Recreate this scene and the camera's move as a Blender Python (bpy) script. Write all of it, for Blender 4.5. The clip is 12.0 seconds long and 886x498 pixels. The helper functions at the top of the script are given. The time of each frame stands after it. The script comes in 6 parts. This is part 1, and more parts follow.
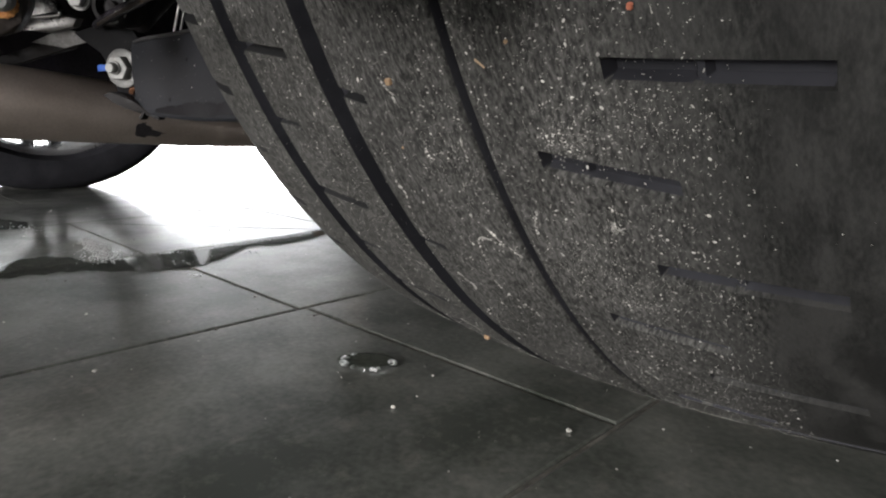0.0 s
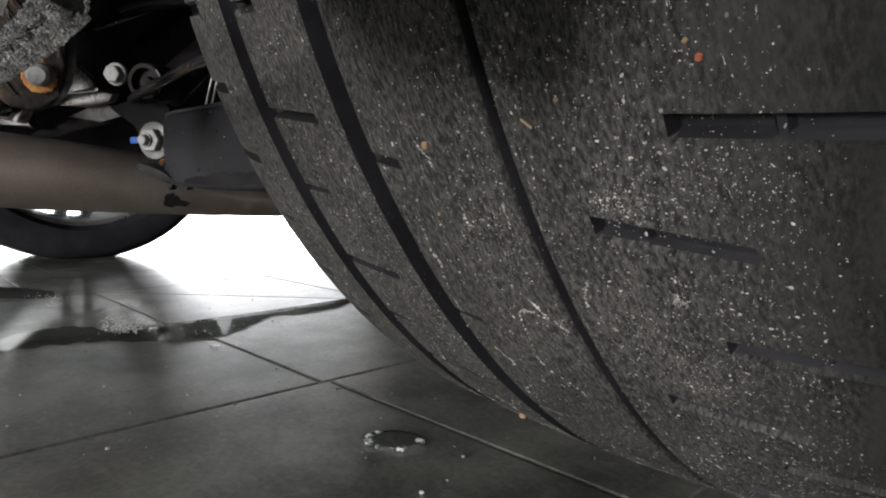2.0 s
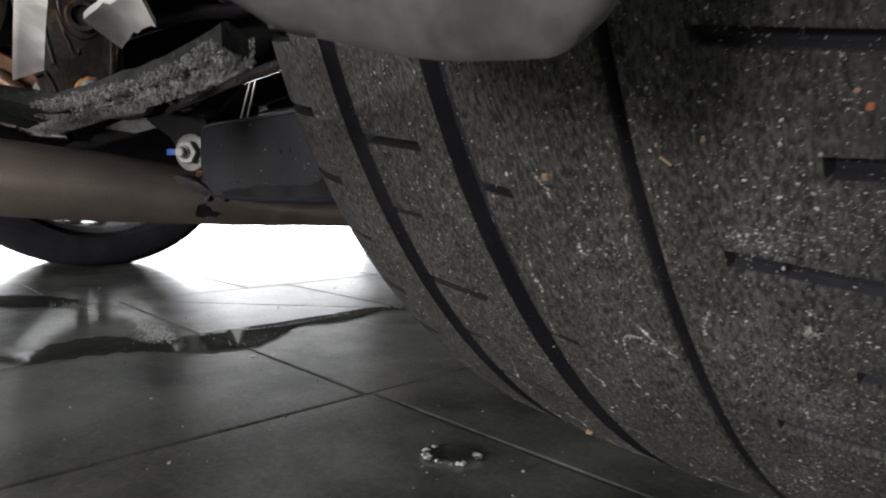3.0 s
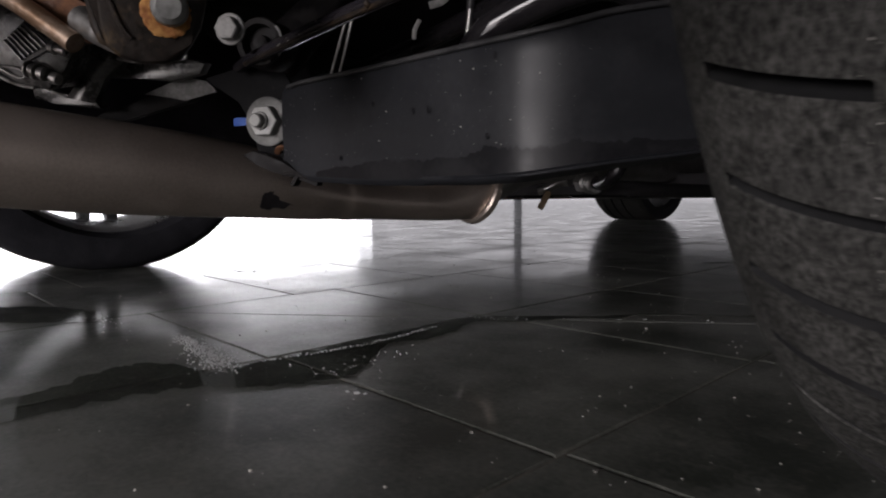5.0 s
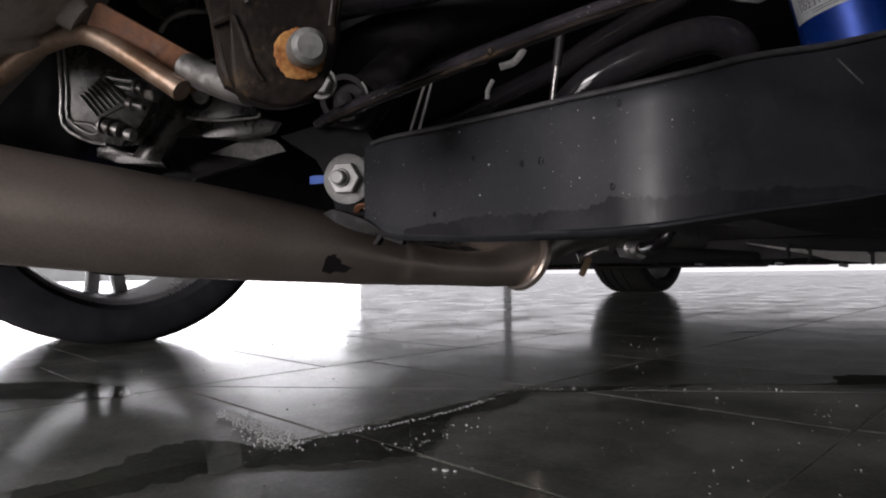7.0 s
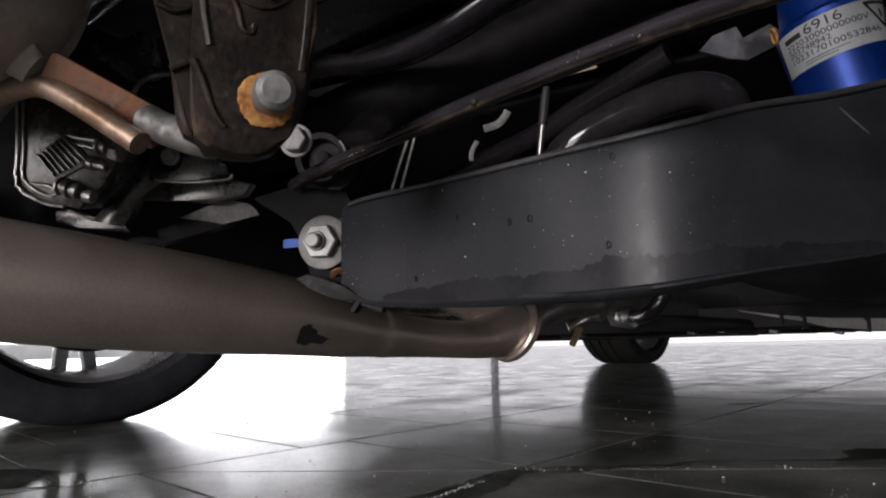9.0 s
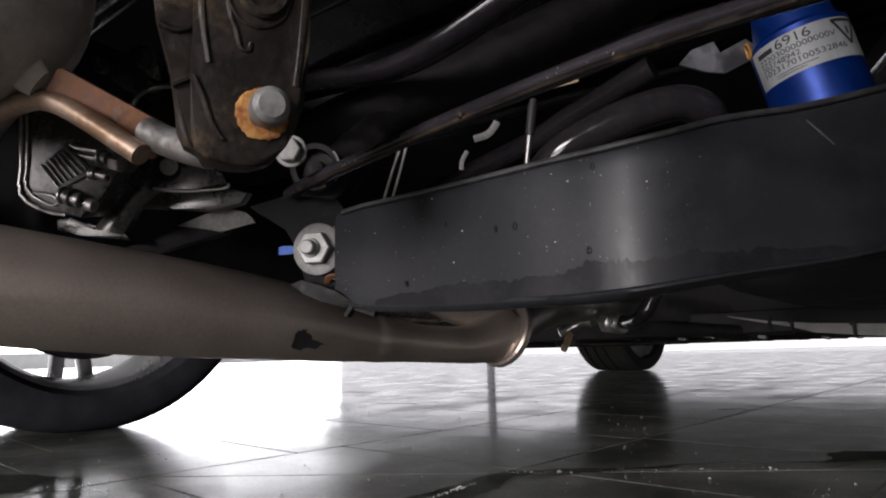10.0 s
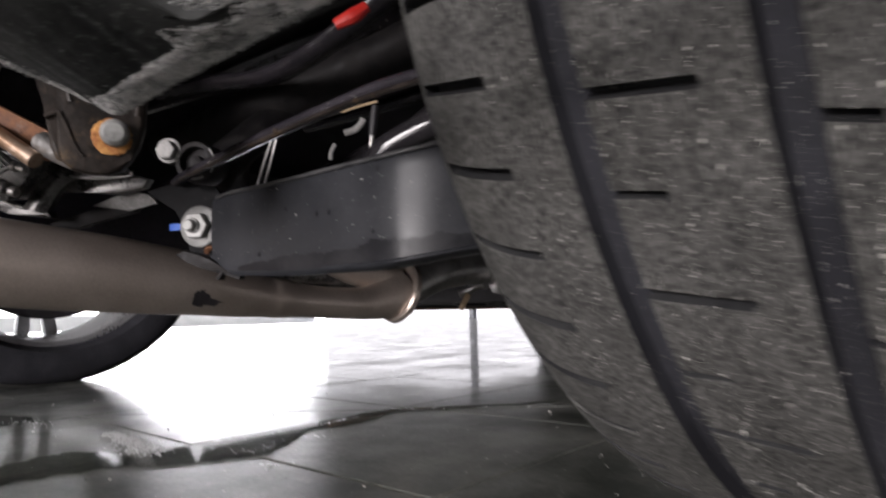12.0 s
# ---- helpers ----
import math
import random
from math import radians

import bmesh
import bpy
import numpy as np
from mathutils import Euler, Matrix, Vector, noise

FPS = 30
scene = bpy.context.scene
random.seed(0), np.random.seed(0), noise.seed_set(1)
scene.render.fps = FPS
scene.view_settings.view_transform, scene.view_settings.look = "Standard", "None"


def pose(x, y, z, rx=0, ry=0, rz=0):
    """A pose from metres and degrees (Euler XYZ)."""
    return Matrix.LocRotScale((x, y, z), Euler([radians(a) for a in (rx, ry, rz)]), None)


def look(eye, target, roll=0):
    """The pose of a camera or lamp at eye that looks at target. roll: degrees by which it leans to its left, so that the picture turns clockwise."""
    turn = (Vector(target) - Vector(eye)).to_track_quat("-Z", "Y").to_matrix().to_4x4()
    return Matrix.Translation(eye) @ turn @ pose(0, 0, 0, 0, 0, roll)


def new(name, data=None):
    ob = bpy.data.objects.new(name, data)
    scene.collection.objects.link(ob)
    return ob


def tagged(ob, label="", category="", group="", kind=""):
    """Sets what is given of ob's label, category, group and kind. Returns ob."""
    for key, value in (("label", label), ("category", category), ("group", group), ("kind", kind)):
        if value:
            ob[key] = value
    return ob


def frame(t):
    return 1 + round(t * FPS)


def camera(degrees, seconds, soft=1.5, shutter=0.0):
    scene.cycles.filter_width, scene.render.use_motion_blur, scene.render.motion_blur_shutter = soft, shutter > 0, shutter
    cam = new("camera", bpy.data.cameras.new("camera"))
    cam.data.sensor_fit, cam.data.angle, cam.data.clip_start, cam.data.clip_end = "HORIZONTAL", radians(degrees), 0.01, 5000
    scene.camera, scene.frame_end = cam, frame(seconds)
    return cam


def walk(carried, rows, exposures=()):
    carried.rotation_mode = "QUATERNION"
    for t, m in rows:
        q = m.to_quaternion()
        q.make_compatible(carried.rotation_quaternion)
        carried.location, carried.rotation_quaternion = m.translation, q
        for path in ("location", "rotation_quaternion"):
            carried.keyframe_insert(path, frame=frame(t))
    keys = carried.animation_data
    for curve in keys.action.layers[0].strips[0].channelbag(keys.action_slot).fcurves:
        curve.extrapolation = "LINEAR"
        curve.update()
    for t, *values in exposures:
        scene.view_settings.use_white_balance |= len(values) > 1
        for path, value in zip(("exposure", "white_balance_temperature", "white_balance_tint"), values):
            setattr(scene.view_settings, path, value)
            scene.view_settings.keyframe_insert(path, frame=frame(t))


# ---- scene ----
cam = camera(71.0, 12.0, 2.0, 0.4)
PATH = [
    (0, (0.1410, -0.4103, 0.1434), (-1.2483, 0.9750, -0.2451), 0.36),
    (0.5, (0.1338, -0.4016, 0.1437), (-1.2475, 1.0117, -0.1639), 0.47),
    (1, (0.1260, -0.4002, 0.1473), (-1.2782, 1.0077, -0.0676), 0.4),
    (1.5, (0.1273, -0.4051, 0.1433), (-1.3076, 0.9765, -0.0359), 0.17),
    (2, (0.1275, -0.4042, 0.1422), (-1.3313, 0.9531, -0.0295), 0.01),
    (2.5, (0.1199, -0.4182, 0.1537), (-1.3458, 0.9337, -0.0025), -0.04),
    (3, (0.1078, -0.4304, 0.1494), (-1.3539, 0.9254, -0.0093), 0.01),
    (3.5, (0.0786, -0.4195, 0.1363), (-1.3808, 0.9390, -0.0203), 0.16),
    (3.7, (0.0620, -0.4198, 0.1317), (-1.3938, 0.9422, -0.0280), 0.07),
    (5.3, (-0.1084, -0.4197, 0.1394), (-1.5552, 0.9514, -0.0246), -0.69),
    (5.5, (-0.1194, -0.4184, 0.1368), (-1.5675, 0.9557, 0.0154), -0.48),
    (6, (-0.1336, -0.4370, 0.1315), (-1.5723, 0.9523, 0.1219), -0.81),
    (6.5, (-0.1394, -0.4482, 0.1297), (-1.5686, 0.9506, 0.1621), -0.88),
    (7, (-0.1505, -0.4534, 0.1287), (-1.5720, 0.9515, 0.2030), -0.85),
    (7.5, (-0.1603, -0.4440, 0.1228), (-1.5698, 0.9685, 0.2581), -1.06),
    (9.5, (-0.1705, -0.4310, 0.1269), (-1.5324, 0.9964, 0.4550), -1.53),
    (10, (-0.1581, -0.4382, 0.1228), (-1.5162, 0.9921, 0.4545), -1.63),
    (10.5, (-0.1563, -0.4417, 0.1202), (-1.5042, 0.9975, 0.4551), -1.75),
    (11, (-0.1261, -0.4499, 0.1172), (-1.4643, 0.9970, 0.4573), -1.87),
    (11.5, (-0.0832, -0.4532, 0.1180), (-1.4180, 0.9974, 0.4558), -1.84),
    (12, (0.0022, -0.4440, 0.1126), (-1.3404, 1.0284, 0.3276), -1.70),
]

EXPOSURES = [(0.0, 1.12, 6500, 11), (0.6, 0.97, 6500, 11), (2.5, 0.75, 6500, 11), (3.5, 0.2, 6500, 12), (5.3, -0.15, 6500, 18), (6.0, -0.1, 6500, 18), (6.5, 0.25, 6500, 17), (7.5, 0.38, 6500, 17), (10.0, 0.68, 6500, 16), (11.5, 0.75, 6500, 16), (12.0, 1.2, 6500, 17)]
walk(cam, [(t, look(eye, target, roll)) for t, eye, target, roll in PATH], EXPOSURES)
DOOR_W, FILL_S, GLOW, WALL_GLOW, WIN_Y, WIN_TOP = 760.0, 300.0, 4.0, 0.85, 16.9, 2.75

# ---- world, sun and large lights ----
world = bpy.data.worlds.new("world")
scene.world = world
world.use_nodes = True
_wn = world.node_tree
_sky = _wn.nodes.new("ShaderNodeTexSky")
_sky.sky_type = "NISHITA"
_sky.sun_disc = False
_sky.sun_elevation = radians(48)
_sky.sun_rotation = radians(215)
_wn.links.new(_sky.outputs[0], _wn.nodes["Background"].inputs[0])
_wn.nodes["Background"].inputs[1].default_value = 0.12


def lamp_area(name, eye, target, w, h, power, colour=(1, 1, 1)):
    data = bpy.data.lights.new(name, "AREA")
    data.shape, data.size, data.size_y, data.energy, data.color = "RECTANGLE", w, h, power, colour
    ob = new(name, data)
    ob.matrix_basis = look(eye, target)
    return ob


sun_data = bpy.data.lights.new("sun", "SUN")
sun_data.energy, sun_data.angle, sun_data.color = 3.0, radians(0.6), (1.0, 0.96, 0.9)
new("sun", sun_data).matrix_basis = look((-6, -8, 12), (-12, 4, 0))
lamp_area("door_light_west", (-23.8, 7.0, 1.63), (0, 7.0, 1.2), 19.0, 2.2, DOOR_W, (0.96, 0.98, 1.0))
# added fill lamp behind the camera; no doorway is known there
lamp_area("fill_light_south", (0.9, -6.95, 1.2), (-0.4, 0, 0.2), 2.6, 2.3, FILL_S, (1.0, 0.97, 0.94))


# ---- materials ----
def nodes_of(m):
    m.use_nodes = True
    return m.node_tree.nodes, m.node_tree.links


def surf(name, c1, c2, rough=(0.4, 0.6), metal=0.0, scale=12.0, fine=180.0, bump=0.15, dist=0.001, streak=(1, 1, 1), spots=None, rand=0.0, coat=0.0, ior=1.5, soft=0.1, fade=None, island=0.0, coat_rough=0.03, grain=0.35, spot_rough=0.7, detail=6, spread=(0.40, 0.61), worn=0.0):
    """A surface with colour and gloss varied at two scales and a fine relief; spots: (colour, scale, threshold, amount)."""
    m = bpy.data.materials.new(name)
    n, l = nodes_of(m)
    b = n["Principled BSDF"]
    b.inputs["Metallic"].default_value = metal
    b.inputs["IOR"].default_value = ior
    b.inputs["Coat Weight"].default_value, b.inputs["Coat Roughness"].default_value = coat, coat_rough
    co = n.new("ShaderNodeTexCoord")
    mp = n.new("ShaderNodeMapping")
    mp.inputs["Scale"].default_value = streak
    l.new(co.outputs["Object"], mp.inputs["Vector"])
    a = n.new("ShaderNodeTexNoise")
    a.inputs["Scale"].default_value, a.inputs["Detail"].default_value, a.inputs["Roughness"].default_value = scale, detail, 0.62
    f = n.new("ShaderNodeTexNoise")
    f.inputs["Scale"].default_value, f.inputs["Detail"].default_value = fine, 3
    for t in (a, f):
        l.new(mp.outputs[0], t.inputs["Vector"])
    mix = n.new("ShaderNodeMath")
    mix.operation = "MULTIPLY_ADD"
    mix.inputs[1].default_value = grain
    l.new(f.outputs[0], mix.inputs[0])
    sub = n.new("ShaderNodeMath")
    sub.operation = "MULTIPLY_ADD"
    sub.inputs[1].default_value, sub.inputs[2].default_value = 1.0, -0.5 * grain
    l.new(a.outputs[0], sub.inputs[0])
    l.new(sub.outputs[0], mix.inputs[2])
    ramp = n.new("ShaderNodeValToRGB")
    ramp.color_ramp.elements[0].position, ramp.color_ramp.elements[1].position = spread
    ramp.color_ramp.elements[0].color, ramp.color_ramp.elements[1].color = (*c1, 1), (*c2, 1)
    l.new(mix.outputs[0], ramp.inputs[0])
    col = ramp.outputs[0]
    if spots:
        sc, ss, th, am = spots
        v = n.new("ShaderNodeTexNoise")
        v.inputs["Scale"].default_value, v.inputs["Detail"].default_value, v.inputs["Roughness"].default_value = ss, min(detail, 5), spot_rough
        l.new(mp.outputs[0], v.inputs["Vector"])
        mr = n.new("ShaderNodeMapRange")
        mr.inputs["From Min"].default_value, mr.inputs["From Max"].default_value, mr.inputs["To Max"].default_value = th, th + soft, am
        l.new(v.outputs[0], mr.inputs["Value"])
        mx = n.new("ShaderNodeMix")
        mx.data_type = "RGBA"
        mx.inputs[7].default_value = (*sc, 1)
        amount = mr.outputs[0]
        if fade:
            sx = n.new("ShaderNodeSeparateXYZ")
            l.new(co.outputs["Object"], sx.inputs[0])
            wob = n.new("ShaderNodeMath")
            wob.operation = "MULTIPLY_ADD"
            wob.inputs[1].default_value = 0.05
            l.new(a.outputs[0], wob.inputs[0])
            l.new(sx.outputs[0], wob.inputs[2])
            fd = n.new("ShaderNodeMapRange")
            fd.inputs["From Min"].default_value, fd.inputs["From Max"].default_value = fade[0] + 0.025, fade[1] + 0.025
            fd.inputs["To Min"].default_value, fd.inputs["To Max"].default_value = 1.0, 0.05
            l.new(wob.outputs[0], fd.inputs["Value"])
            mu = n.new("ShaderNodeMath")
            mu.operation = "MULTIPLY"
            l.new(amount, mu.inputs[0])
            l.new(fd.outputs[0], mu.inputs[1])
            cl = n.new("ShaderNodeTexNoise")
            cl.inputs["Scale"].default_value, cl.inputs["Detail"].default_value = 38, 3
            l.new(co.outputs["Object"], cl.inputs["Vector"])
            cm = n.new("ShaderNodeMapRange")
            cm.inputs["From Min"].default_value, cm.inputs["From Max"].default_value = 0.40, 0.62
            cm.inputs["To Min"].default_value, cm.inputs["To Max"].default_value = 0.85, 1.15
            l.new(cl.outputs[0], cm.inputs["Value"])
            m2 = n.new("ShaderNodeMath")
            m2.operation = "MULTIPLY"
            l.new(mu.outputs[0], m2.inputs[0])
            l.new(cm.outputs[0], m2.inputs[1])
            amount = m2.outputs[0]
        l.new(amount, mx.inputs[0])
        l.new(col, mx.inputs[6])
        col = mx.outputs[2]
    if rand:
        oi = n.new("ShaderNodeObjectInfo")
        mr = n.new("ShaderNodeMapRange")
        mr.inputs["To Min"].default_value, mr.inputs["To Max"].default_value = 1 - rand, 1 + rand
        l.new(oi.outputs["Random"], mr.inputs["Value"])
        hs = n.new("ShaderNodeHueSaturation")
        l.new(mr.outputs[0], hs.inputs["Value"])
        l.new(col, hs.inputs["Color"])
        col = hs.outputs[0]
    if island:
        ge = n.new("ShaderNodeNewGeometry")
        mr = n.new("ShaderNodeMapRange")
        mr.inputs["To Min"].default_value, mr.inputs["To Max"].default_value = 1 - island, 1 + 0.4 * island
        l.new(ge.outputs["Random Per Island"], mr.inputs["Value"])
        hs = n.new("ShaderNodeHueSaturation")
        l.new(mr.outputs[0], hs.inputs["Value"])
        l.new(col, hs.inputs["Color"])
        col = hs.outputs[0]
    l.new(col, b.inputs["Base Color"])
    if worn:
        wr = n.new("ShaderNodeMapRange")
        wr.inputs["From Min"].default_value, wr.inputs["From Max"].default_value = 0.38, 0.62
        wr.inputs["To Min"].default_value, wr.inputs["To Max"].default_value = coat * (1 + 0.5 * worn), coat * (1 - worn)
        l.new(mix.outputs[0], wr.inputs["Value"])
        l.new(wr.outputs[0], b.inputs["Coat Weight"])
    rr = n.new("ShaderNodeMapRange")
    rr.inputs["From Min"].default_value, rr.inputs["From Max"].default_value = 0.40, 0.60
    rr.inputs["To Min"].default_value, rr.inputs["To Max"].default_value = rough
    l.new(mix.outputs[0], rr.inputs["Value"])
    l.new(rr.outputs[0], b.inputs["Roughness"])
    bp = n.new("ShaderNodeBump")
    bp.inputs["Strength"].default_value, bp.inputs["Distance"].default_value = bump, dist
    l.new(mix.outputs[0], bp.inputs["Height"])
    l.new(bp.outputs[0], b.inputs["Normal"])
    return m


M_TYRE = surf("tyre_rubber", (0.014, 0.0141, 0.0136), (0.035, 0.0346, 0.0333), (0.65, 0.85), 0, 45, 620, 0.6, 0.0006, (2.0, 0.8, 0.8), spots=((0.25, 0.245, 0.23), 480, 0.40, 0.50), soft=0.28, ior=1.25, fade=(0.060, 0.100))
M_TYRE_SIDE = surf("tyre_sidewall_rubber", (0.022, 0.022, 0.026), (0.034, 0.034, 0.040), (0.6, 0.8), 0, 20, 240, 0.2, 0.0005, ior=1.27)
# rubber free of dust, which also paints shade into the narrow slits
M_SIPE = surf("clean_rubber_slit_shade", (0.018, 0.018, 0.019), (0.030, 0.030, 0.031), (0.7, 0.85), 0, 20, 240, 0.2, 0.0005, ior=1.2)
M_GRIT = surf("pale_grit", (0.36, 0.35, 0.32), (0.64, 0.62, 0.575), (0.8, 0.95), 0, 90, 500, 0.3, island=0.7)
M_STONE_T = surf("tan_stone", (0.30, 0.195, 0.11), (0.42, 0.29, 0.18), (0.8, 0.9), 0, 200, 900, 0.4)
M_STONE_R = surf("red_stone", (0.32, 0.09, 0.05), (0.42, 0.14, 0.08), (0.8, 0.9), 0, 200, 900, 0.4)
M_ALLOY = surf("painted_alloy", (0.52, 0.52, 0.53), (0.66, 0.66, 0.67), (0.25, 0.4), 0.85, 9, 200, 0.05)
M_EXHAUST = surf("heat_tinted_steel", (0.46, 0.39, 0.34), (0.58, 0.50, 0.445), (0.34, 0.42), 0.66, 7, 420, 0.04, 0.0004, spots=((0.30, 0.23, 0.18), 70, 0.60, 0.35), soft=0.25)
M_SILENCER = surf("dull_silencer_steel", (0.40, 0.355, 0.32), (0.56, 0.505, 0.46), (0.5, 0.7), 0.1, 22, 200, 0.3, 0.001, spots=((0.2, 0.14, 0.09), 30, 0.56, 0.5))
M_STEEL = surf("bare_steel", (0.33, 0.32, 0.31), (0.5, 0.49, 0.48), (0.3, 0.5), 0.9, 30, 300, 0.12)
M_ZINC = surf("zinc_plated_steel", (0.20, 0.20, 0.195), (0.31, 0.31, 0.30), (0.42, 0.58), 0.35, 60, 400, 0.12, spots=((0.3, 0.28, 0.25), 80, 0.62, 0.4))
M_ECOAT = surf("black_satin_paint", (0.017, 0.018, 0.021), (0.026, 0.027, 0.031), (0.38, 0.46), 0.0, 10, 300, 0.08, 0.0004, spots=((0.07, 0.07, 0.068), 160, 0.66, 0.5), ior=1.36)
M_BLACK = surf("black_gloss_paint", (0.022, 0.020, 0.024), (0.036, 0.032, 0.038), (0.12, 0.26), 0.0, 14, 220, 0.07, 0.0006, spots=((0.06, 0.055, 0.05), 90, 0.60, 0.5))
M_PLASTIC = surf("dark_plastic", (0.028, 0.026, 0.029), (0.05, 0.047, 0.051), (0.5, 0.7), 0.0, 18, 260, 0.25, 0.0008)
M_DUSTY = surf("dusty_dark_felt", (0.024, 0.025, 0.025), (0.042, 0.043, 0.042), (0.6, 0.8), 0.0, 35, 320, 0.6, 0.0012, spots=((0.16, 0.16, 0.155), 420, 0.56, 0.5), ior=1.18)
M_FELT = surf("gritty_felt", (0.24, 0.24, 0.235), (0.62, 0.61, 0.59), (0.5, 0.8), 0.0, 220, 900, 1.0, 0.003, spots=((0.74, 0.73, 0.70), 420, 0.55, 0.8))
M_RUBBER = surf("aged_brown_rubber", (0.010, 0.0075, 0.0065), (0.027, 0.020, 0.016), (0.38, 0.6), 0.0, 40, 260, 0.7, 0.0014, spots=((0.10, 0.065, 0.035), 50, 0.57, 0.6), ior=1.36)
M_RUST = surf("orange_rust", (0.28, 0.10, 0.025), (0.52, 0.26, 0.08), (0.75, 0.9), 0.0, 90, 500, 0.6, 0.001)
M_RUSTSTEEL = surf("rusted_steel", (0.085, 0.034, 0.018), (0.22, 0.10, 0.05), (0.55, 0.8), 0.3, 60, 300, 0.5, 0.001, spots=((0.26, 0.23, 0.2), 50, 0.58, 0.5), streak=(1, 1, 1))
M_BLUE = surf("blue_paint", (0.0, 0.022, 0.17), (0.0, 0.034, 0.23), (0.40, 0.50), 0.5, 20, 300, 0.05)
M_BLUEMARK = surf("blue_marker_paint", (0.0, 0.06, 0.36), (0.0, 0.09, 0.44), (0.5, 0.6), 0.0, 60, 500, 0.3)
M_LABEL = surf("white_paper_label", (0.28, 0.295, 0.305), (0.35, 0.365, 0.375), (0.5, 0.6), 0.0, 30, 500, 0.05)
M_INK = surf("black_ink", (0.012, 0.012, 0.013), (0.02, 0.02, 0.02), (0.6, 0.7), 0.0, 60, 500, 0.02)
M_CAST = surf("cast_aluminium", (0.24, 0.235, 0.23), (0.42, 0.41, 0.40), (0.28, 0.44), 0.7, 30, 340, 0.4, 0.0008, spots=((0.05, 0.045, 0.04), 70, 0.56, 0.7))
M_CASTDARK = surf("dark_cast_metal", (0.058, 0.056, 0.055), (0.14, 0.136, 0.132), (0.22, 0.38), 0.55, 35, 340, 0.4, 0.0008, spots=((0.03, 0.027, 0.024), 70, 0.58, 0.6))
M_SOOT = surf("grimy_black_paint", (0.012, 0.011, 0.012), (0.026, 0.024, 0.024), (0.5, 0.8), 0.0, 45, 300, 0.5, 0.001, ior=1.28)
M_DULL = surf("dull_grey_metal", (0.17, 0.166, 0.162), (0.32, 0.314, 0.305), (0.55, 0.75), 0.1, 60, 400, 0.3, 0.0006)
M_OIL = surf("oily_black_film", (0.010, 0.010, 0.012), (0.018, 0.018, 0.020), (0.32, 0.42), 0.0, 30, 300, 0.1, 0.0006, ior=1.28)
M_GLOSS = surf("wet_black_enamel", (0.016, 0.0145, 0.017), (0.026, 0.024, 0.026), (0.07, 0.16), 0.0, 14, 240, 0.05, 0.0006, spots=((0.05, 0.047, 0.043), 140, 0.62, 0.5))
M_ROD = surf("rust_tinted_steel", (0.24, 0.15, 0.095), (0.42, 0.32, 0.25), (0.34, 0.5), 0.7, 20, 300, 0.2, 0.0008, streak=(1, 1, 1))
M_PITCH = surf("flat_black_steel_paint", (0.007, 0.007, 0.008), (0.013, 0.013, 0.014), (0.5, 0.65), 0.0, 40, 260, 0.4, 0.0008, spots=((0.08, 0.075, 0.07), 140, 0.64, 0.5), ior=1.16)
M_EDGE = surf("lighter_black_edge", (0.03, 0.03, 0.032), (0.055, 0.054, 0.056), (0.4, 0.5), 0.0, 60, 260, 0.15, 0.0008)
# dusty black plastic, its colour raised to grey for light from the floor
M_LIP = surf("dusty_plastic_lit_grey", (0.10, 0.098, 0.098), (0.175, 0.171, 0.169), (0.5, 0.7), 0.0, 30, 260, 0.15, 0.0008)
# plastic made paler than its own tone to carry the brightness of light
M_FOLD = surf("dusty_plastic_brightened", (0.62, 0.60, 0.585), (0.76, 0.74, 0.72), (0.5, 0.7), 0.0, 30, 260, 0.15, 0.0008)
M_SCORCH = surf("scorched_residue", (0.03, 0.026, 0.03), (0.055, 0.05, 0.055), (0.6, 0.7), 0.2, 50, 300, 0.3)
M_RED = surf("red_plastic", (0.45, 0.02, 0.015), (0.6, 0.04, 0.03), (0.35, 0.45), 0.0, 40, 300, 0.1)
M_BRASS = surf("tan_clip_plastic", (0.36, 0.25, 0.15), (0.5, 0.37, 0.24), (0.45, 0.6), 0.0, 40, 300, 0.1)
M_TILE = surf("dark_stone_tile", (0.062, 0.069, 0.058), (0.205, 0.208, 0.188), (0.285, 0.32), 0.0, 7.0, 260, 0.003, 0.0002, spots=((0.33, 0.31, 0.27), 60, 0.55, 0.45), rand=0.16, soft=0.20, ior=1.42, coat=0.68, coat_rough=0.105, grain=0.25, spot_rough=0.68, detail=7, spread=(0.38, 0.62), worn=0.6)
M_GROUT = surf("dirty_grout", (0.09, 0.085, 0.075), (0.22, 0.205, 0.18), (0.7, 0.9), 0.0, 20, 200, 0.3)
# north wall colour darkened so that the floor mirrors less light
M_WALL_DARK = surf("dim_wall_grey", (0.11, 0.11, 0.11), (0.14, 0.14, 0.14), (0.5, 0.65), 0.0, 2, 40, 0.05)
M_WALL = surf("white_painted_wall", (0.72, 0.73, 0.73), (0.8, 0.8, 0.8), (0.6, 0.75), 0.0, 2, 40, 0.05)
M_CEIL = surf("white_ceiling_paint", (0.72, 0.72, 0.72), (0.8, 0.8, 0.8), (0.8, 0.9), 0.0, 2, 40, 0.05)
M_DARKFRAME = surf("dark_metal_frame", (0.05, 0.05, 0.055), (0.08, 0.08, 0.085), (0.4, 0.5), 0.3, 4, 60, 0.05)
M_GROUND = surf("pale_concrete", (0.4, 0.4, 0.39), (0.52, 0.52, 0.5), (0.7, 0.9), 0.0, 1.5, 30, 0.2)

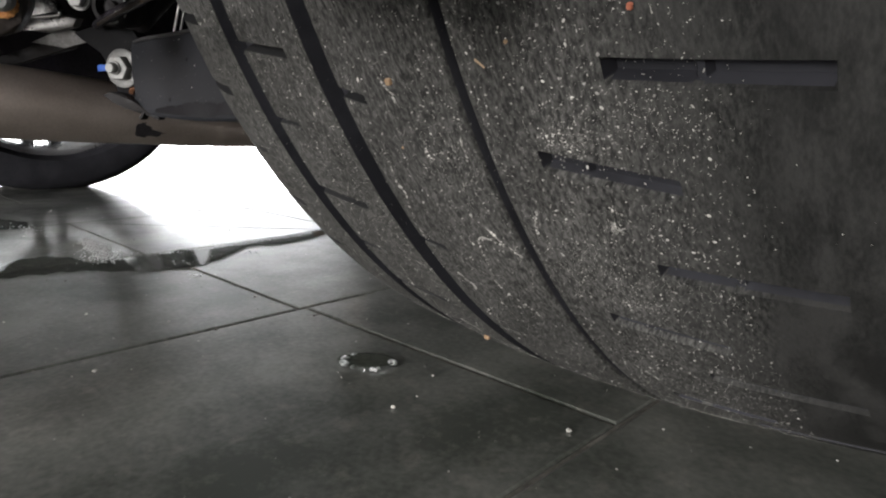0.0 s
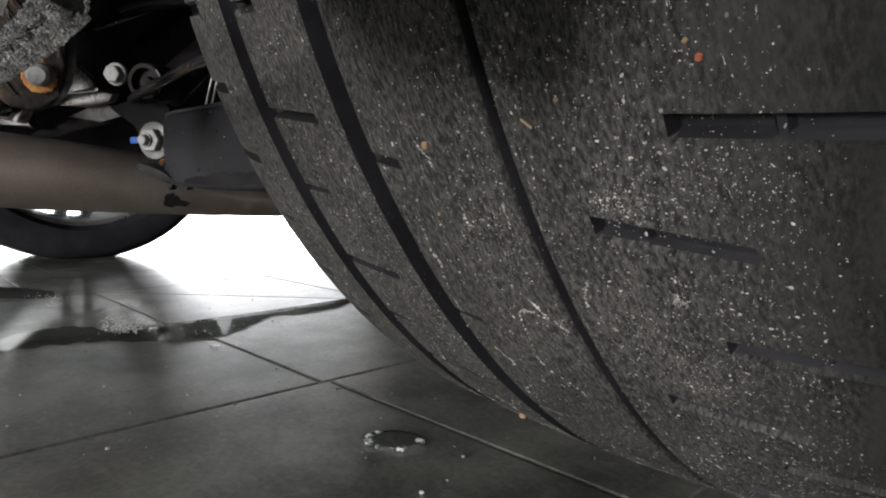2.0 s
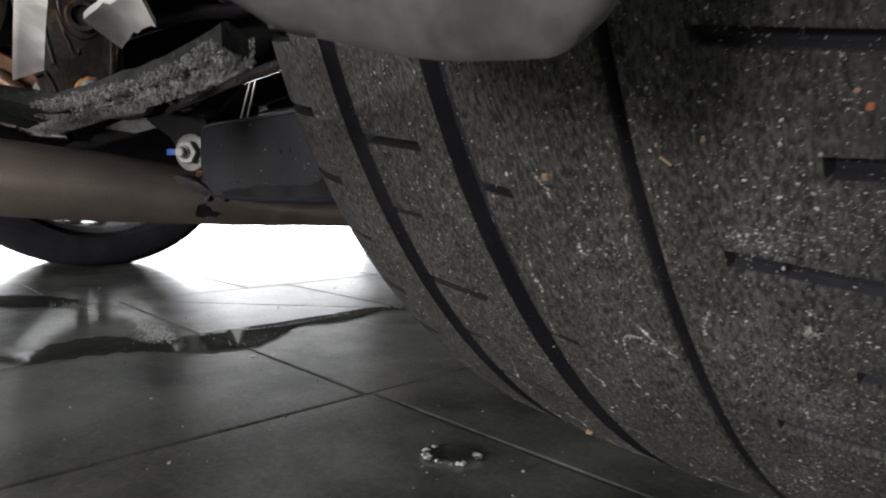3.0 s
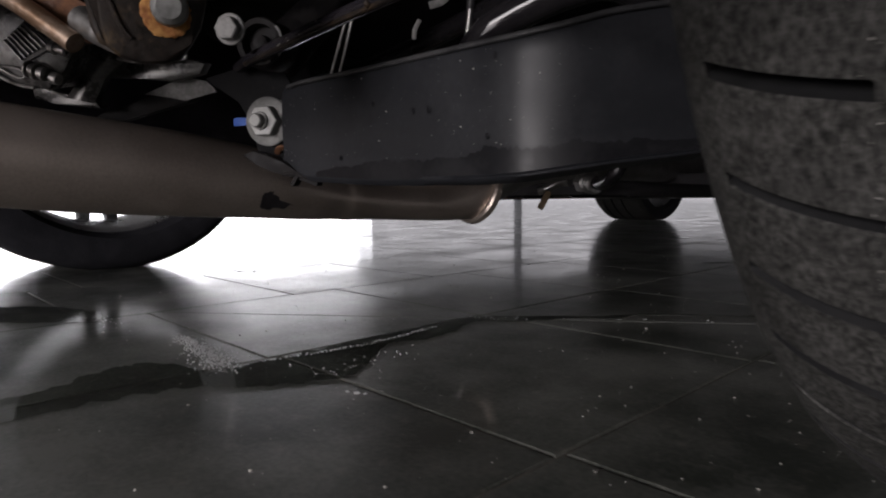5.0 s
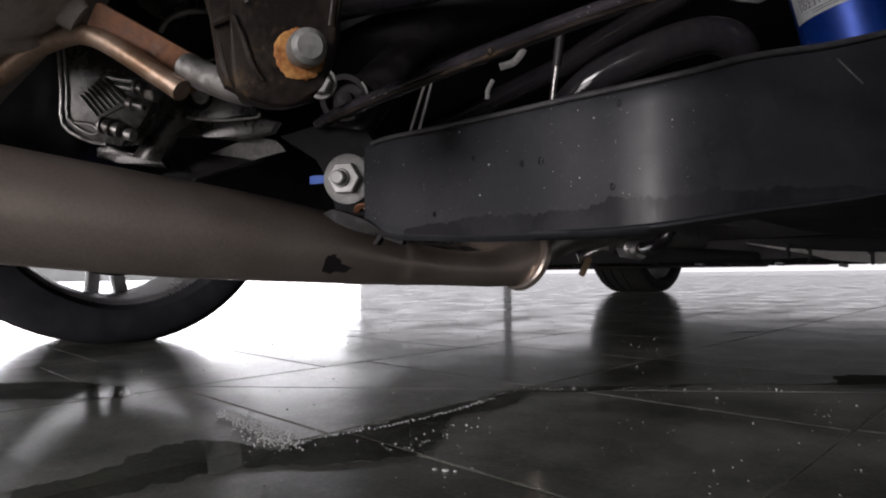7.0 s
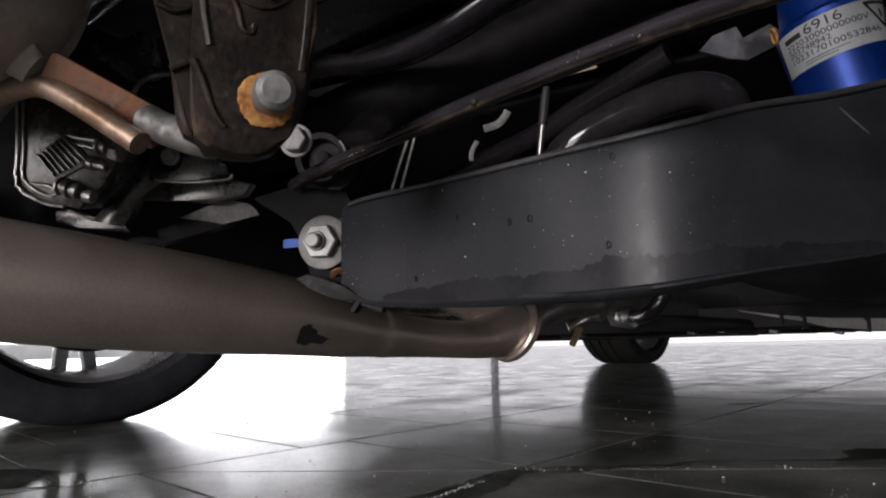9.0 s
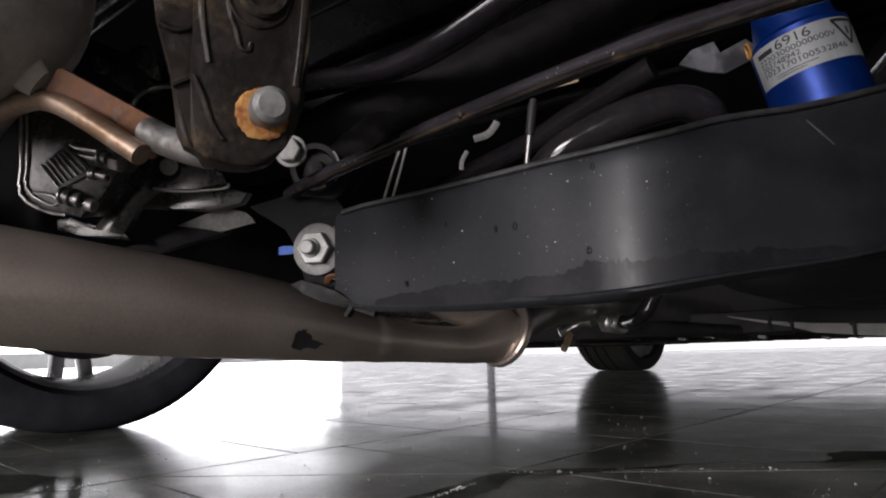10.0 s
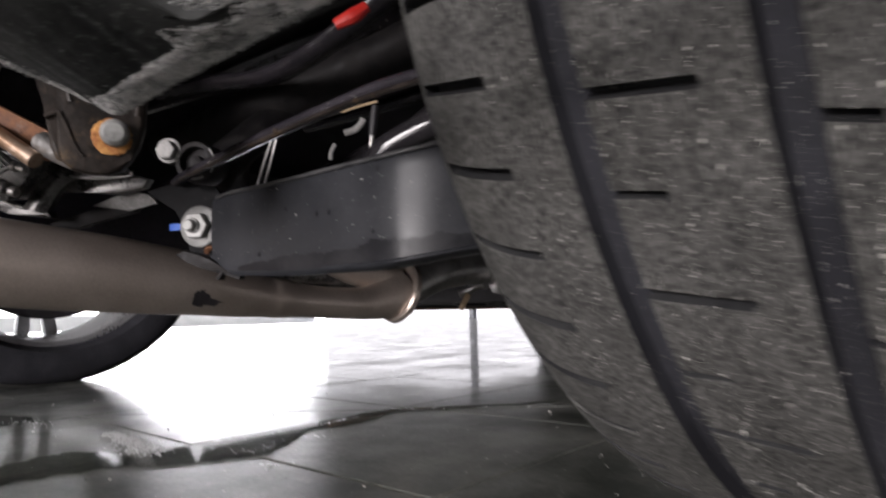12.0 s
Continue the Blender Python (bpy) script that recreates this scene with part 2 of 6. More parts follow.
M_WATER = bpy.data.materials.new("still_water")
_n, _l = nodes_of(M_WATER)
_b = _n["Principled BSDF"]
_b.inputs["Base Color"].default_value = (0.75, 0.78, 0.76, 1)
_b.inputs["Roughness"].default_value = 0.05
_b.inputs["IOR"].default_value = 1.33
_b.inputs["Transmission Weight"].default_value = 1.0
_t = _n.new("ShaderNodeTexNoise")
_t.inputs["Scale"].default_value = 25
_p = _n.new("ShaderNodeBump")
_p.inputs["Strength"].default_value, _p.inputs["Distance"].default_value = 0.10, 0.0004
_l.new(_t.outputs[0], _p.inputs["Height"])
_l.new(_p.outputs[0], _b.inputs["Normal"])

M_BUBBLE = bpy.data.materials.new("soap_bubble_foam")
_n, _l = nodes_of(M_BUBBLE)
_b = _n["Principled BSDF"]
_b.inputs["Base Color"].default_value = (0.85, 0.86, 0.86, 1)
_b.inputs["Roughness"].default_value = 0.12
_b.inputs["Transmission Weight"].default_value = 0.3

M_SKYGLOW = bpy.data.materials.new("bright_daylight_backdrop")
_n, _l = nodes_of(M_SKYGLOW)
_e = _n.new("ShaderNodeEmission")
_e.inputs[0].default_value, _e.inputs[1].default_value = (0.95, 0.98, 1.0, 1), GLOW
_l.new(_e.outputs[0], _n["Material Output"].inputs[0])


# emission stands in for a brightly lit pale wall to the north
M_WALLGLOW = bpy.data.materials.new("glowing_pale_wall")
_n, _l = nodes_of(M_WALLGLOW)
_e = _n.new("ShaderNodeEmission")
_e.inputs[0].default_value, _e.inputs[1].default_value = (0.97, 0.98, 1.0, 1), WALL_GLOW
_l.new(_e.outputs[0], _n["Material Output"].inputs[0])


# ---- mesh helpers ----
CAR_AT = Vector((-0.78, 1.3, 0.0))


def mesh_ob(name, bm, material, parent=None, smooth=35, label=""):
    me = bpy.data.meshes.new(name)
    bmesh.ops.recalc_face_normals(bm, faces=bm.faces)
    if smooth:
        lim = radians(smooth)
        for f in bm.faces:
            f.smooth = True
        for e in bm.edges:
            if len(e.link_faces) == 2 and e.calc_face_angle(0) > lim:
                e.smooth = False
    bm.to_mesh(me)
    bm.free()
    for mt in material if isinstance(material, (list, tuple)) else [material]:
        me.materials.append(mt)
    ob = new(name, me)
    if parent is not None:
        ob.parent = parent
        if parent.parent is None:
            ob.matrix_parent_inverse = parent.matrix_basis.inverted()
    if label:
        ob["label"] = label
    return ob


def part(name, bm, material, parent, label="", smooth=35):
    return mesh_ob(name, bm, material, parent, smooth, label)


def aim(at, axis, up=(0, 0, 1)):
    """A pose at a point whose local z runs along axis and whose y leans to up."""
    z = Vector(axis).normalized()
    x = Vector(up).cross(z)
    if x.length < 1e-5:
        x = Vector((1, 0, 0)).cross(z)
    x.normalize()
    m = Matrix((x, z.cross(x), z)).transposed().to_4x4()
    return Matrix.Translation(at) @ m


def add_box(bm, m, sx, sy, sz, bevel=0.0, seg=2):
    r = bmesh.ops.create_cube(bm, size=1.0, matrix=m @ Matrix.Diagonal((sx, sy, sz, 1)))
    if bevel:
        ed = list({e for v in r["verts"] for e in v.link_edges})
        bmesh.ops.bevel(bm, geom=ed, offset=bevel, segments=seg, affect="EDGES", profile=0.7)


def add_lathe(bm, m, profile, seg=40, closed=False):
    """Revolves (radius, height) pairs round local z."""
    rings = []
    for r, h in profile:
        if r < 1e-6:
            rings.append([bm.verts.new(m @ Vector((0, 0, h)))])
        else:
            rings.append([bm.verts.new(m @ Vector((r * math.cos(2 * math.pi * k / seg), r * math.sin(2 * math.pi * k / seg), h))) for k in range(seg)])
    pairs = list(zip(rings, rings[1:])) + ([(rings[-1], rings[0])] if closed else [])
    for a, b in pairs:
        for k in range(seg):
            j = (k + 1) % seg
            if len(a) == 1 and len(b) == 1:
                continue
            if len(a) == 1:
                bm.faces.new((a[0], b[j], b[k]))
            elif len(b) == 1:
                bm.faces.new((a[k], a[j], b[0]))
            else:
                bm.faces.new((a[k], a[j], b[j], b[k]))


def add_hex(bm, m, r, h, bevel=0.0008):
    rings = []
    for rr, z in ((r, 0), (r, h - bevel), (r - bevel, h)):
        rings.append([bm.verts.new(m @ Vector((rr * math.cos(math.pi * k / 3), rr * math.sin(math.pi * k / 3), z))) for k in range(6)])
    for a, b in zip(rings, rings[1:]):
        for k in range(6):
            bm.faces.new((a[k], a[(k + 1) % 6], b[(k + 1) % 6], b[k]))
    bm.faces.new(rings[0][::-1])
    bm.faces.new(rings[-1])


def curve_pts(pts, steps=8):
    """A smooth curve through points (each a tuple of any length)."""
    P = [np.array(p, float) for p in pts]
    P = [2 * P[0] - P[1]] + P + [2 * P[-1] - P[-2]]
    out = []
    for a, b, c, d in zip(P, P[1:], P[2:], P[3:]):
        for k in range(steps):
            t = k / steps
            out.append(0.5 * (2 * b + (c - a) * t + (2 * a - 5 * b + 4 * c - d) * t * t + (3 * b - a - 3 * c + d) * t ** 3))
    return out + [P[-2]]


def add_tube(bm, pts, r=None, seg=16, steps=8, caps=True, flat=1.0, up=(0, 0, 1)):
    """Sweeps a round (or flattened) section along points (x, y, z[, radius])."""
    C = curve_pts([(*p, r) if r is not None else p for p in pts], steps)
    rings = []
    for k, c in enumerate(C):
        d = Vector(C[min(k + 1, len(C) - 1)][:3] - C[max(k - 1, 0)][:3])
        m = aim(Vector(c[:3]), d, up)
        rings.append([bm.verts.new(m @ Vector((c[3] * math.cos(2 * math.pi * j / seg), flat * c[3] * math.sin(2 * math.pi * j / seg), 0))) for j in range(seg)])
    for a, b in zip(rings, rings[1:]):
        for j in range(seg):
            bm.faces.new((a[j], a[(j + 1) % seg], b[(j + 1) % seg], b[j]))
    if caps:
        bm.faces.new(rings[0][::-1])
        bm.faces.new(rings[-1])


def add_plate(bm, m, outline, h, bevel=0.0, seg=2):
    """A plate of an outline in local x and y, from z = 0 to h."""
    lo = [bm.verts.new(m @ Vector((x, y, 0))) for x, y in outline]
    hi = [bm.verts.new(m @ Vector((x, y, h))) for x, y in outline]
    n = len(lo)
    fs = [bm.faces.new(lo[::-1]), bm.faces.new(hi)]
    for k in range(n):
        fs.append(bm.faces.new((lo[k], lo[(k + 1) % n], hi[(k + 1) % n], hi[k])))
    if bevel:
        ed = list({e for e in fs[0].edges} | {e for e in fs[1].edges})
        bmesh.ops.bevel(bm, geom=ed, offset=bevel, segments=seg, affect="EDGES", profile=0.6)


def add_loft(bm, sections, closed=True, caps=True):
    rings = [[bm.verts.new(p) for p in s] for s in sections]
    n = len(rings[0])
    for a, b in zip(rings, rings[1:]):
        for j in range(n if closed else n - 1):
            bm.faces.new((a[j], a[(j + 1) % n], b[(j + 1) % n], b[j]))
    if caps and closed:
        bm.faces.new(rings[0][::-1])
        bm.faces.new(rings[-1])


def round_rect(w, h, r, n=4):
    out = []
    for cx, cy, a0 in ((w / 2 - r, h / 2 - r, 0), (-w / 2 + r, h / 2 - r, 90), (-w / 2 + r, -h / 2 + r, 180), (w / 2 - r, -h / 2 + r, 270)):
        for k in range(n + 1):
            a = radians(a0 + 90 * k / n)
            out.append((cx + r * math.cos(a), cy + r * math.sin(a)))
    return out


_ico = bmesh.new()
bmesh.ops.create_icosphere(_ico, subdivisions=1, radius=1.0)
_ico.verts.index_update()
ICO_V = [v.co.copy() for v in _ico.verts]
ICO_F = [tuple(v.index for v in f.verts) for f in _ico.faces]
_ico.free()


def crumbs(name, poses, material, parent=None, label="", smooth=False):
    """Many small lumps, one for each pose, joined into one mesh."""
    V, Fs = [], []
    for m in poses:
        k = len(V)
        V += [tuple(m @ v) for v in ICO_V]
        Fs += [tuple(k + i for i in f) for f in ICO_F]
    me = bpy.data.meshes.new(name)
    me.from_pydata(V, [], Fs)
    me.materials.append(material)
    if smooth:
        me.polygons.foreach_set("use_smooth", np.ones(len(Fs), bool))
    ob = new(name, me)
    if parent is not None:
        ob.parent = parent
        if parent.parent is None:
            ob.matrix_parent_inverse = parent.matrix_basis.inverted()
    if label:
        ob["label"] = label
    ob["kind"] = "stuff"
    return ob


def empty(name, at=(0, 0, 0)):
    ob = new(name)
    ob.matrix_basis = Matrix.Translation(at)
    return ob


# ---- room ----
def room():
    X0, X1, Y0, Y1, Z1, T = -24.0, 7.0, -7.0, 17.0, 3.8, 0.25

    def wall(name, boxes, label, paint=M_WALL):
        bm = bmesh.new()
        for x0, x1, y0, y1, z0, z1 in boxes:
            add_box(bm, Matrix.Translation(((x0 + x1) / 2, (y0 + y1) / 2, (z0 + z1) / 2)), x1 - x0, y1 - y0, z1 - z0)
        return tagged(mesh_ob(name, bm, paint, smooth=0), label, "wall", kind="structure")

    wall("wall_west", [(X0 - T, X0, Y0, -3.0, 0, Z1), (X0 - T, X0, -3.0, WIN_Y, WIN_TOP, Z1), (X0 - T, X0, -3.0, WIN_Y, 0, 0.5)], "white painted wall with a wide low window opening to daylight")
    solid = [(-2.3, X1 + T, Y1, Y1 + T, 0, 2.5), (-8.6, -2.3, Y1, Y1 + T, 1.15, 2.5), (X0 - T, X1 + T, Y1, Y1 + T, 2.5, Z1)]
    wall("wall_north", solid, "dark grey wall with openings onto a glowing plane", M_WALL_DARK)
    wall("wall_east", [(X1, X1 + T, Y0, Y1, 0, Z1)], "plain white painted wall of the workshop")
    # unseen wall, its gap made for the added south lamp
    wall("wall_south", [(X0 - T, -0.5, Y0 - T, Y0, 0, Z1), (2.3, X1 + T, Y0 - T, Y0, 0, Z1), (-0.5, 2.3, Y0 - T, Y0, 2.4, Z1)], "white painted wall left open for the added south lamp")
    bm = bmesh.new()
    add_box(bm, Matrix.Translation(((X0 + X1) / 2, (Y0 + Y1) / 2, Z1 + 0.1)), X1 - X0 + 0.5, Y1 - Y0 + 0.5, 0.2)
    tagged(mesh_ob("ceiling", bm, M_CEIL, smooth=0), "plain white painted ceiling", "ceiling", kind="structure")
    bm = bmesh.new()
    add_box(bm, Matrix.Translation((-0.5, 1, -0.065)), 400, 400, 0.1)
    tagged(mesh_ob("ground", bm, M_GROUND, smooth=0), "pale concrete yard outside the workshop", "ground", kind="structure")
    bm = bmesh.new()
    add_box(bm, Matrix.Translation((-30, 6, 3.0)), 0.1, 32, 6.2)
    tagged(mesh_ob("backdrop", bm, M_SKYGLOW, smooth=0), "overexposed daylight beyond the doorway", "backdrop", kind="structure")
    # glowing plane in place of the lit pale wall
    bm = bmesh.new()
    add_box(bm, Matrix.Translation((-12, 23, 3.0)), 44, 0.1, 6.2)
    tagged(mesh_ob("backdrop", bm, M_WALLGLOW, smooth=0), "glowing plane that stands for the pale north wall", "backdrop", kind="structure")
    # dark post before the far wall and a pale post
    bm = bmesh.new()
    add_box(bm, Matrix.Translation((-14.45, 16.9, 1.7)), 0.22, 0.18, 3.4, 0.01)
    tagged(mesh_ob("column", bm, M_DARKFRAME, smooth=0), "narrow dark steel post against the white wall", "column", kind="structure")


room()


# ---- floor of tiles cut by a diagonal joint ----
COLS = [0.900, 0.600, 0.300, 0.002, -0.276, -0.577, -0.882, -1.206, -1.510]
while COLS[-1] > -9.0:
    COLS.append(COLS[-1] - 0.303)
while COLS[0] < 2.4:
    COLS.insert(0, COLS[0] + 0.303)
PITCH = 0.273
DIAG_A, DIAG_B = Vector((-0.882, -0.155)), Vector((-0.30, 0.30))


def clip_poly(poly, a, n, keep):
    """The part of a polygon where (p - a) . n >= keep."""
    out = []
    for p, q in zip(poly, poly[1:] + poly[:1]):
        dp, dq = (p - a).dot(n) - keep, (q - a).dot(n) - keep
        if dp >= 0:
            out.append(p)
        if dp * dq < 0:
            out.append(p + (q - p) * (dp / (dp - dq)))
    return out


def tile_mesh(bm, poly, top=0.0, low=-0.012, bev=0.0012):
    c = sum(poly, Vector((0, 0))) / len(poly)
    ins = [p + (c - p).normalized() * bev * 1.4 for p in poly]
    a = [bm.verts.new((p.x, p.y, low)) for p in poly]
    b = [bm.verts.new((p.x, p.y, top - bev * 0.6)) for p in poly]
    d = [bm.verts.new((p.x, p.y, top)) for p in ins]
    n = len(poly)
    for u, v in ((a, b), (b, d)):
        for k in range(n):
            bm.faces.new((u[k], u[(k + 1) % n], v[(k + 1) % n], v[k]))
    bm.faces.new(d)


def tile_faces(rest, poly, top, low=-0.012, bev=0.0012):
    V, Fs = rest
    c = sum(poly, Vector((0, 0))) / len(poly)
    n, k0 = len(poly), len(V)
    V += [(p.x, p.y, low) for p in poly] + [(p.x, p.y, top - bev * 0.6) for p in poly]
    V += [(q.x, q.y, top) for q in (p + (c - p).normalized() * bev * 1.4 for p in poly)]
    for lay in (0, n):
        Fs += [(k0 + lay + k, k0 + lay + (k + 1) % n, k0 + lay + n + (k + 1) % n, k0 + lay + n + k) for k in range(n)]
    Fs.append(tuple(range(k0 + 2 * n, k0 + 3 * n)))


def tiles_joined(rest, slab):
    me = bpy.data.meshes.new("far_tile")
    me.from_pydata(rest[0], [], rest[1])
    me.materials.append(M_TILE)
    ob = new("far_tile", me)
    ob.parent = slab
    ob["kind"] = "stuff"
    return ob


def floor_tiles():
    rnd = random.Random(5)
    bm = bmesh.new()
    add_box(bm, Matrix.Translation((-8.5, 5.0, -0.0239)), 31.0, 24.0, 0.045)
    slab = tagged(mesh_ob("floor", bm, M_GROUT, smooth=0), "dark grey stone tile floor, wet in places", "floor", kind="structure")
    rest = ([], [])
    count = 0
    offs = {3: -0.150, 4: -0.156, 5: 0.108, 6: 0.310, 7: 0.112}
    base = COLS.index(0.002) - 3
    dn = Vector((-(DIAG_B - DIAG_A).y, (DIAG_B - DIAG_A).x)).normalized()
    g = 0.0014
    for i, (x1, x0) in enumerate(zip(COLS, COLS[1:])):
        off = offs.get(i - base, -0.15 + (0.137 if i % 2 else 0.0))
        j0 = int((-2.6 - off) / PITCH)
        for j in range(j0, int((9.0 - off) / PITCH)):
            y0, y1 = off + j * PITCH, off + (j + 1) * PITCH
            poly = [Vector((x0 + g, y0 + g)), Vector((x1 - g, y0 + g)), Vector((x1 - g, y1 - g)), Vector((x0 + g, y1 - g))]
            near = -2.45 < x0 and x1 < 0.92 and -0.75 < y0 < 2.0
            pieces = [poly]
            if -0.90 < x0 and x1 < -0.26 and -0.44 < y0 < 0.35:
                pieces = [q for q in (clip_poly(poly, DIAG_A, dn, 0.001), clip_poly(poly, DIAG_A, -dn, 0.001)) if len(q) > 2]
            for q in pieces:
                if near and count < 295:
                    bm = bmesh.new()
                    tile_mesh(bm, q, rnd.uniform(-0.00012, 0.00012))
                    part("tile", bm, M_TILE, slab, smooth=0)
                    count += 1
                else:
                    tile_faces(rest, q, rnd.uniform(-0.00012, 0.00012))
    tiles_joined(rest, slab)
    for x0, x1, y0, y1 in ((-24.0, COLS[-1], -7.0, 17.0), (COLS[0], 7.0, -7.0, 17.0), (COLS[-1], COLS[0], 9.1, 17.0), (COLS[-1], COLS[0], -7.0, -2.3)):
        bm = bmesh.new()
        add_box(bm, Matrix.Translation(((x0 + x1) / 2, (y0 + y1) / 2, -0.006 - (0.0008 if y1 == -2.3 else 0.0))), x1 - x0 - 0.003, y1 - y0 - 0.003, 0.012)
        part("far_floor", bm, M_TILE, slab, smooth=0)


# ---- water ----
def film(name, spine, label, group="", seed=1, jag=0.22, z=0.0005, dome=0.0003, across=None):
    """A film of water along a spine of (x, y, half-width), with a ragged edge; across: the way its width is laid off."""
    C = curve_pts(spine, 14)
    bm = bmesh.new()
    left, right, mid, low_l, low_r = [], [], [], [], []
    for k, c in enumerate(C):
        d = C[min(k + 1, len(C) - 1)][:2] - C[max(k - 1, 0)][:2]
        d = d / (np.linalg.norm(d) + 1e-9)
        nv = Vector(across) if across else Vector((-d[1], d[0], 0))
        p = Vector((c[0], c[1], z))
        w = max(c[2], 0.0008)
        for side, (rim, low) in ((1, (left, low_l)), (-1, (right, low_r))):
            ww = w * (1 + jag * (noise.noise((k * 0.21, side * 7.1, seed)) + 0.35 * noise.noise((k * 0.8, side * 3.3, seed + 4)) + 0.3 * noise.noise((k * 1.9, side * 5.7, seed + 9))))
            rim.append(bm.verts.new(p + nv * side * max(ww - 0.0004, ww * 0.6) + Vector((0, 0, dome * 0.97))))
            low.append(bm.verts.new(p + nv * side * ww))
        mid.append(bm.verts.new(p + Vector((0, 0, dome))))
    for a, b in ((low_l, left), (left, mid), (mid, right), (right, low_r)):
        for k in range(len(C) - 1):
            bm.faces.new((a[k], a[k + 1], b[k + 1], b[k]))
    return tagged(mesh_ob(name, bm, M_WATER), label, "puddle", group)


def bubbles(name, spots, label):
    """Small soap bubbles, half sunk in the water."""
    return tagged(crumbs(name, [Matrix.Translation((x, y, 0.0010 + 0.35 * r)) @ Matrix.Diagonal((r, r, 0.75 * r, 1)) for x, y, r in spots], M_BUBBLE, smooth=True), label, "foam", kind="stuff")


def water():
    rnd = random.Random(8)
    film("puddle", [(-0.580, -0.40, 0.020), (-0.578, -0.36, 0.029), (-0.577, -0.33, 0.028), (-0.588, -0.294, 0.039), (-0.589, -0.256, 0.049), (-0.568, -0.231, 0.042), (-0.540, -0.222, 0.028), (-0.532, -0.203, 0.033), (-0.528, -0.175, 0.042), (-0.524, -0.145, 0.044), (-0.540, -0.101, 0.032), (-0.558, -0.058, 0.017), (-0.554, -0.023, 0.024), (-0.557, 0.02, 0.022), (-0.568, 0.075, 0.014), (-0.542, 0.106, 0.022), (-0.523, 0.132, 0.018), (-0.494, 0.168, 0.011), (-0.464, 0.195, 0.010), (-0.448, 0.23, 0.005), (-0.394, 0.277, 0.005), (-0.340, 0.32, 0.009), (-0.325, 0.345, 0.014), (-0.316, 0.375, 0.034), (-0.308, 0.405, 0.030), (-0.300, 0.43, 0.003)], "dark film of water with a ragged edge on the tiles", "puddles", 3, across=(-1, 0, 0))
    film("puddle", [(-1.10, -0.36, 0.02), (-1.0, -0.29, 0.05), (-0.93, -0.245, 0.04), (-0.87, -0.225, 0.008)], "small dark puddle on the tiles by the wheel", "puddles", 5)
    film("puddle", [(-0.161, -0.200, 0.003), (-0.153, -0.194, 0.0105), (-0.145, -0.188, 0.0125), (-0.137, -0.182, 0.0095), (-0.131, -0.178, 0.0025)], "coin-sized drop of water ringed with bubbles", "puddles", 9, 0.08, 0.0006, 0.0022)
    for x, y, a, b, s in ((-1.37, 0.68, 0.09, 0.012, 11), (-1.45, 1.11, 0.09, 0.012, 12), (-1.18, 1.95, 0.08, 0.012, 13), (-1.03, 1.51, 0.06, 0.012, 14), (-0.61, 0.85, 0.035, 0.008, 15)):
        film("puddle", [(x - a * 0.7, y - a * 0.72, 0.002), (x - a * 0.3, y - a * 0.3, b), (x + a * 0.3, y + a * 0.3, b), (x + a * 0.7, y + a * 0.72, 0.002)], "thin splash of water on dark tiles", "puddles", s)
    sp = []
    for k in range(900):
        t = rnd.random()
        x, y = -0.705 + 0.135 * t, -0.188 - 0.018 * t
        sp.append((x + rnd.gauss(0, 0.010), y + rnd.gauss(0, 0.004 + 0.006 * t), rnd.uniform(0.0003, 0.0010)))
    for k in range(150):
        t = rnd.random()
        sp.append((-0.566 + 0.010 * math.sin(math.pi * t) + rnd.gauss(0, 0.0018), -0.175 + 0.2 * t, rnd.uniform(0.0003, 0.0008)))
    for k in range(60):
        t = rnd.random()
        sp.append((-0.572 + 0.25 * t + rnd.gauss(0, 0.004), 0.085 + 0.21 * t + rnd.gauss(0, 0.004), rnd.uniform(0.0003, 0.0009)))
    for k in range(40):
        sp.append((rnd.gauss(-0.86, 0.03), rnd.gauss(-0.225, 0.012), rnd.uniform(0.0004, 0.0010)))
    for k in range(30):
        t = rnd.random()
        sp.append((-0.50 + rnd.gauss(0, 0.012), -0.17 + 0.1 * t, rnd.uniform(0.0004, 0.0010)))
    bubbles("foam", sp, "patch of tiny white soap bubbles on wet tile")
    sp = []
    for k in range(24):
        a = rnd.gauss(3.9, 1.0) if k < 15 else rnd.uniform(0, 2 * math.pi)
        u, v = 0.0155 * math.cos(a) * rnd.uniform(0.9, 1.1), 0.0125 * math.sin(a) * rnd.uniform(0.9, 1.1)
        sp.append((-0.146 + 0.82 * u - 0.55 * v, -0.1885 + 0.55 * u + 0.82 * v, rnd.uniform(0.0009, 0.0024)))
    bubbles("foam", sp, "ring of tiny bubbles round a water drop")
    bm = bmesh.new()
    for x, y, r in ((-0.44, -0.168, 0.0026), (-0.434, -0.165, 0.0016), (-0.447, -0.171, 0.0018)):
        bmesh.ops.create_icosphere(bm, subdivisions=2, radius=r, matrix=Matrix.Translation((x, y, 0.0008)) @ Matrix.Diagonal((1, 1, 0.3, 1)))
    tagged(mesh_ob("water_drop", bm, M_BUBBLE, None, 180), "flat pale blob of suds on a tile", "suds")
    ms = []
    for k in range(190):
        x, y, r = rnd.uniform(-1.6, 0.12), rnd.uniform(-0.36, 0.9), rnd.uniform(0.0005, 0.0017)
        ms.append(Matrix.Translation((x, y, 0.0004 + r * 0.4)) @ Matrix.Diagonal((r, r * rnd.uniform(0.6, 1), r * 0.6, 1)))
    for k in range(1500):
        x, y, r = rnd.uniform(-1.0, 0.16), rnd.uniform(-0.38, 0.7), rnd.uniform(0.00015, 0.0006)
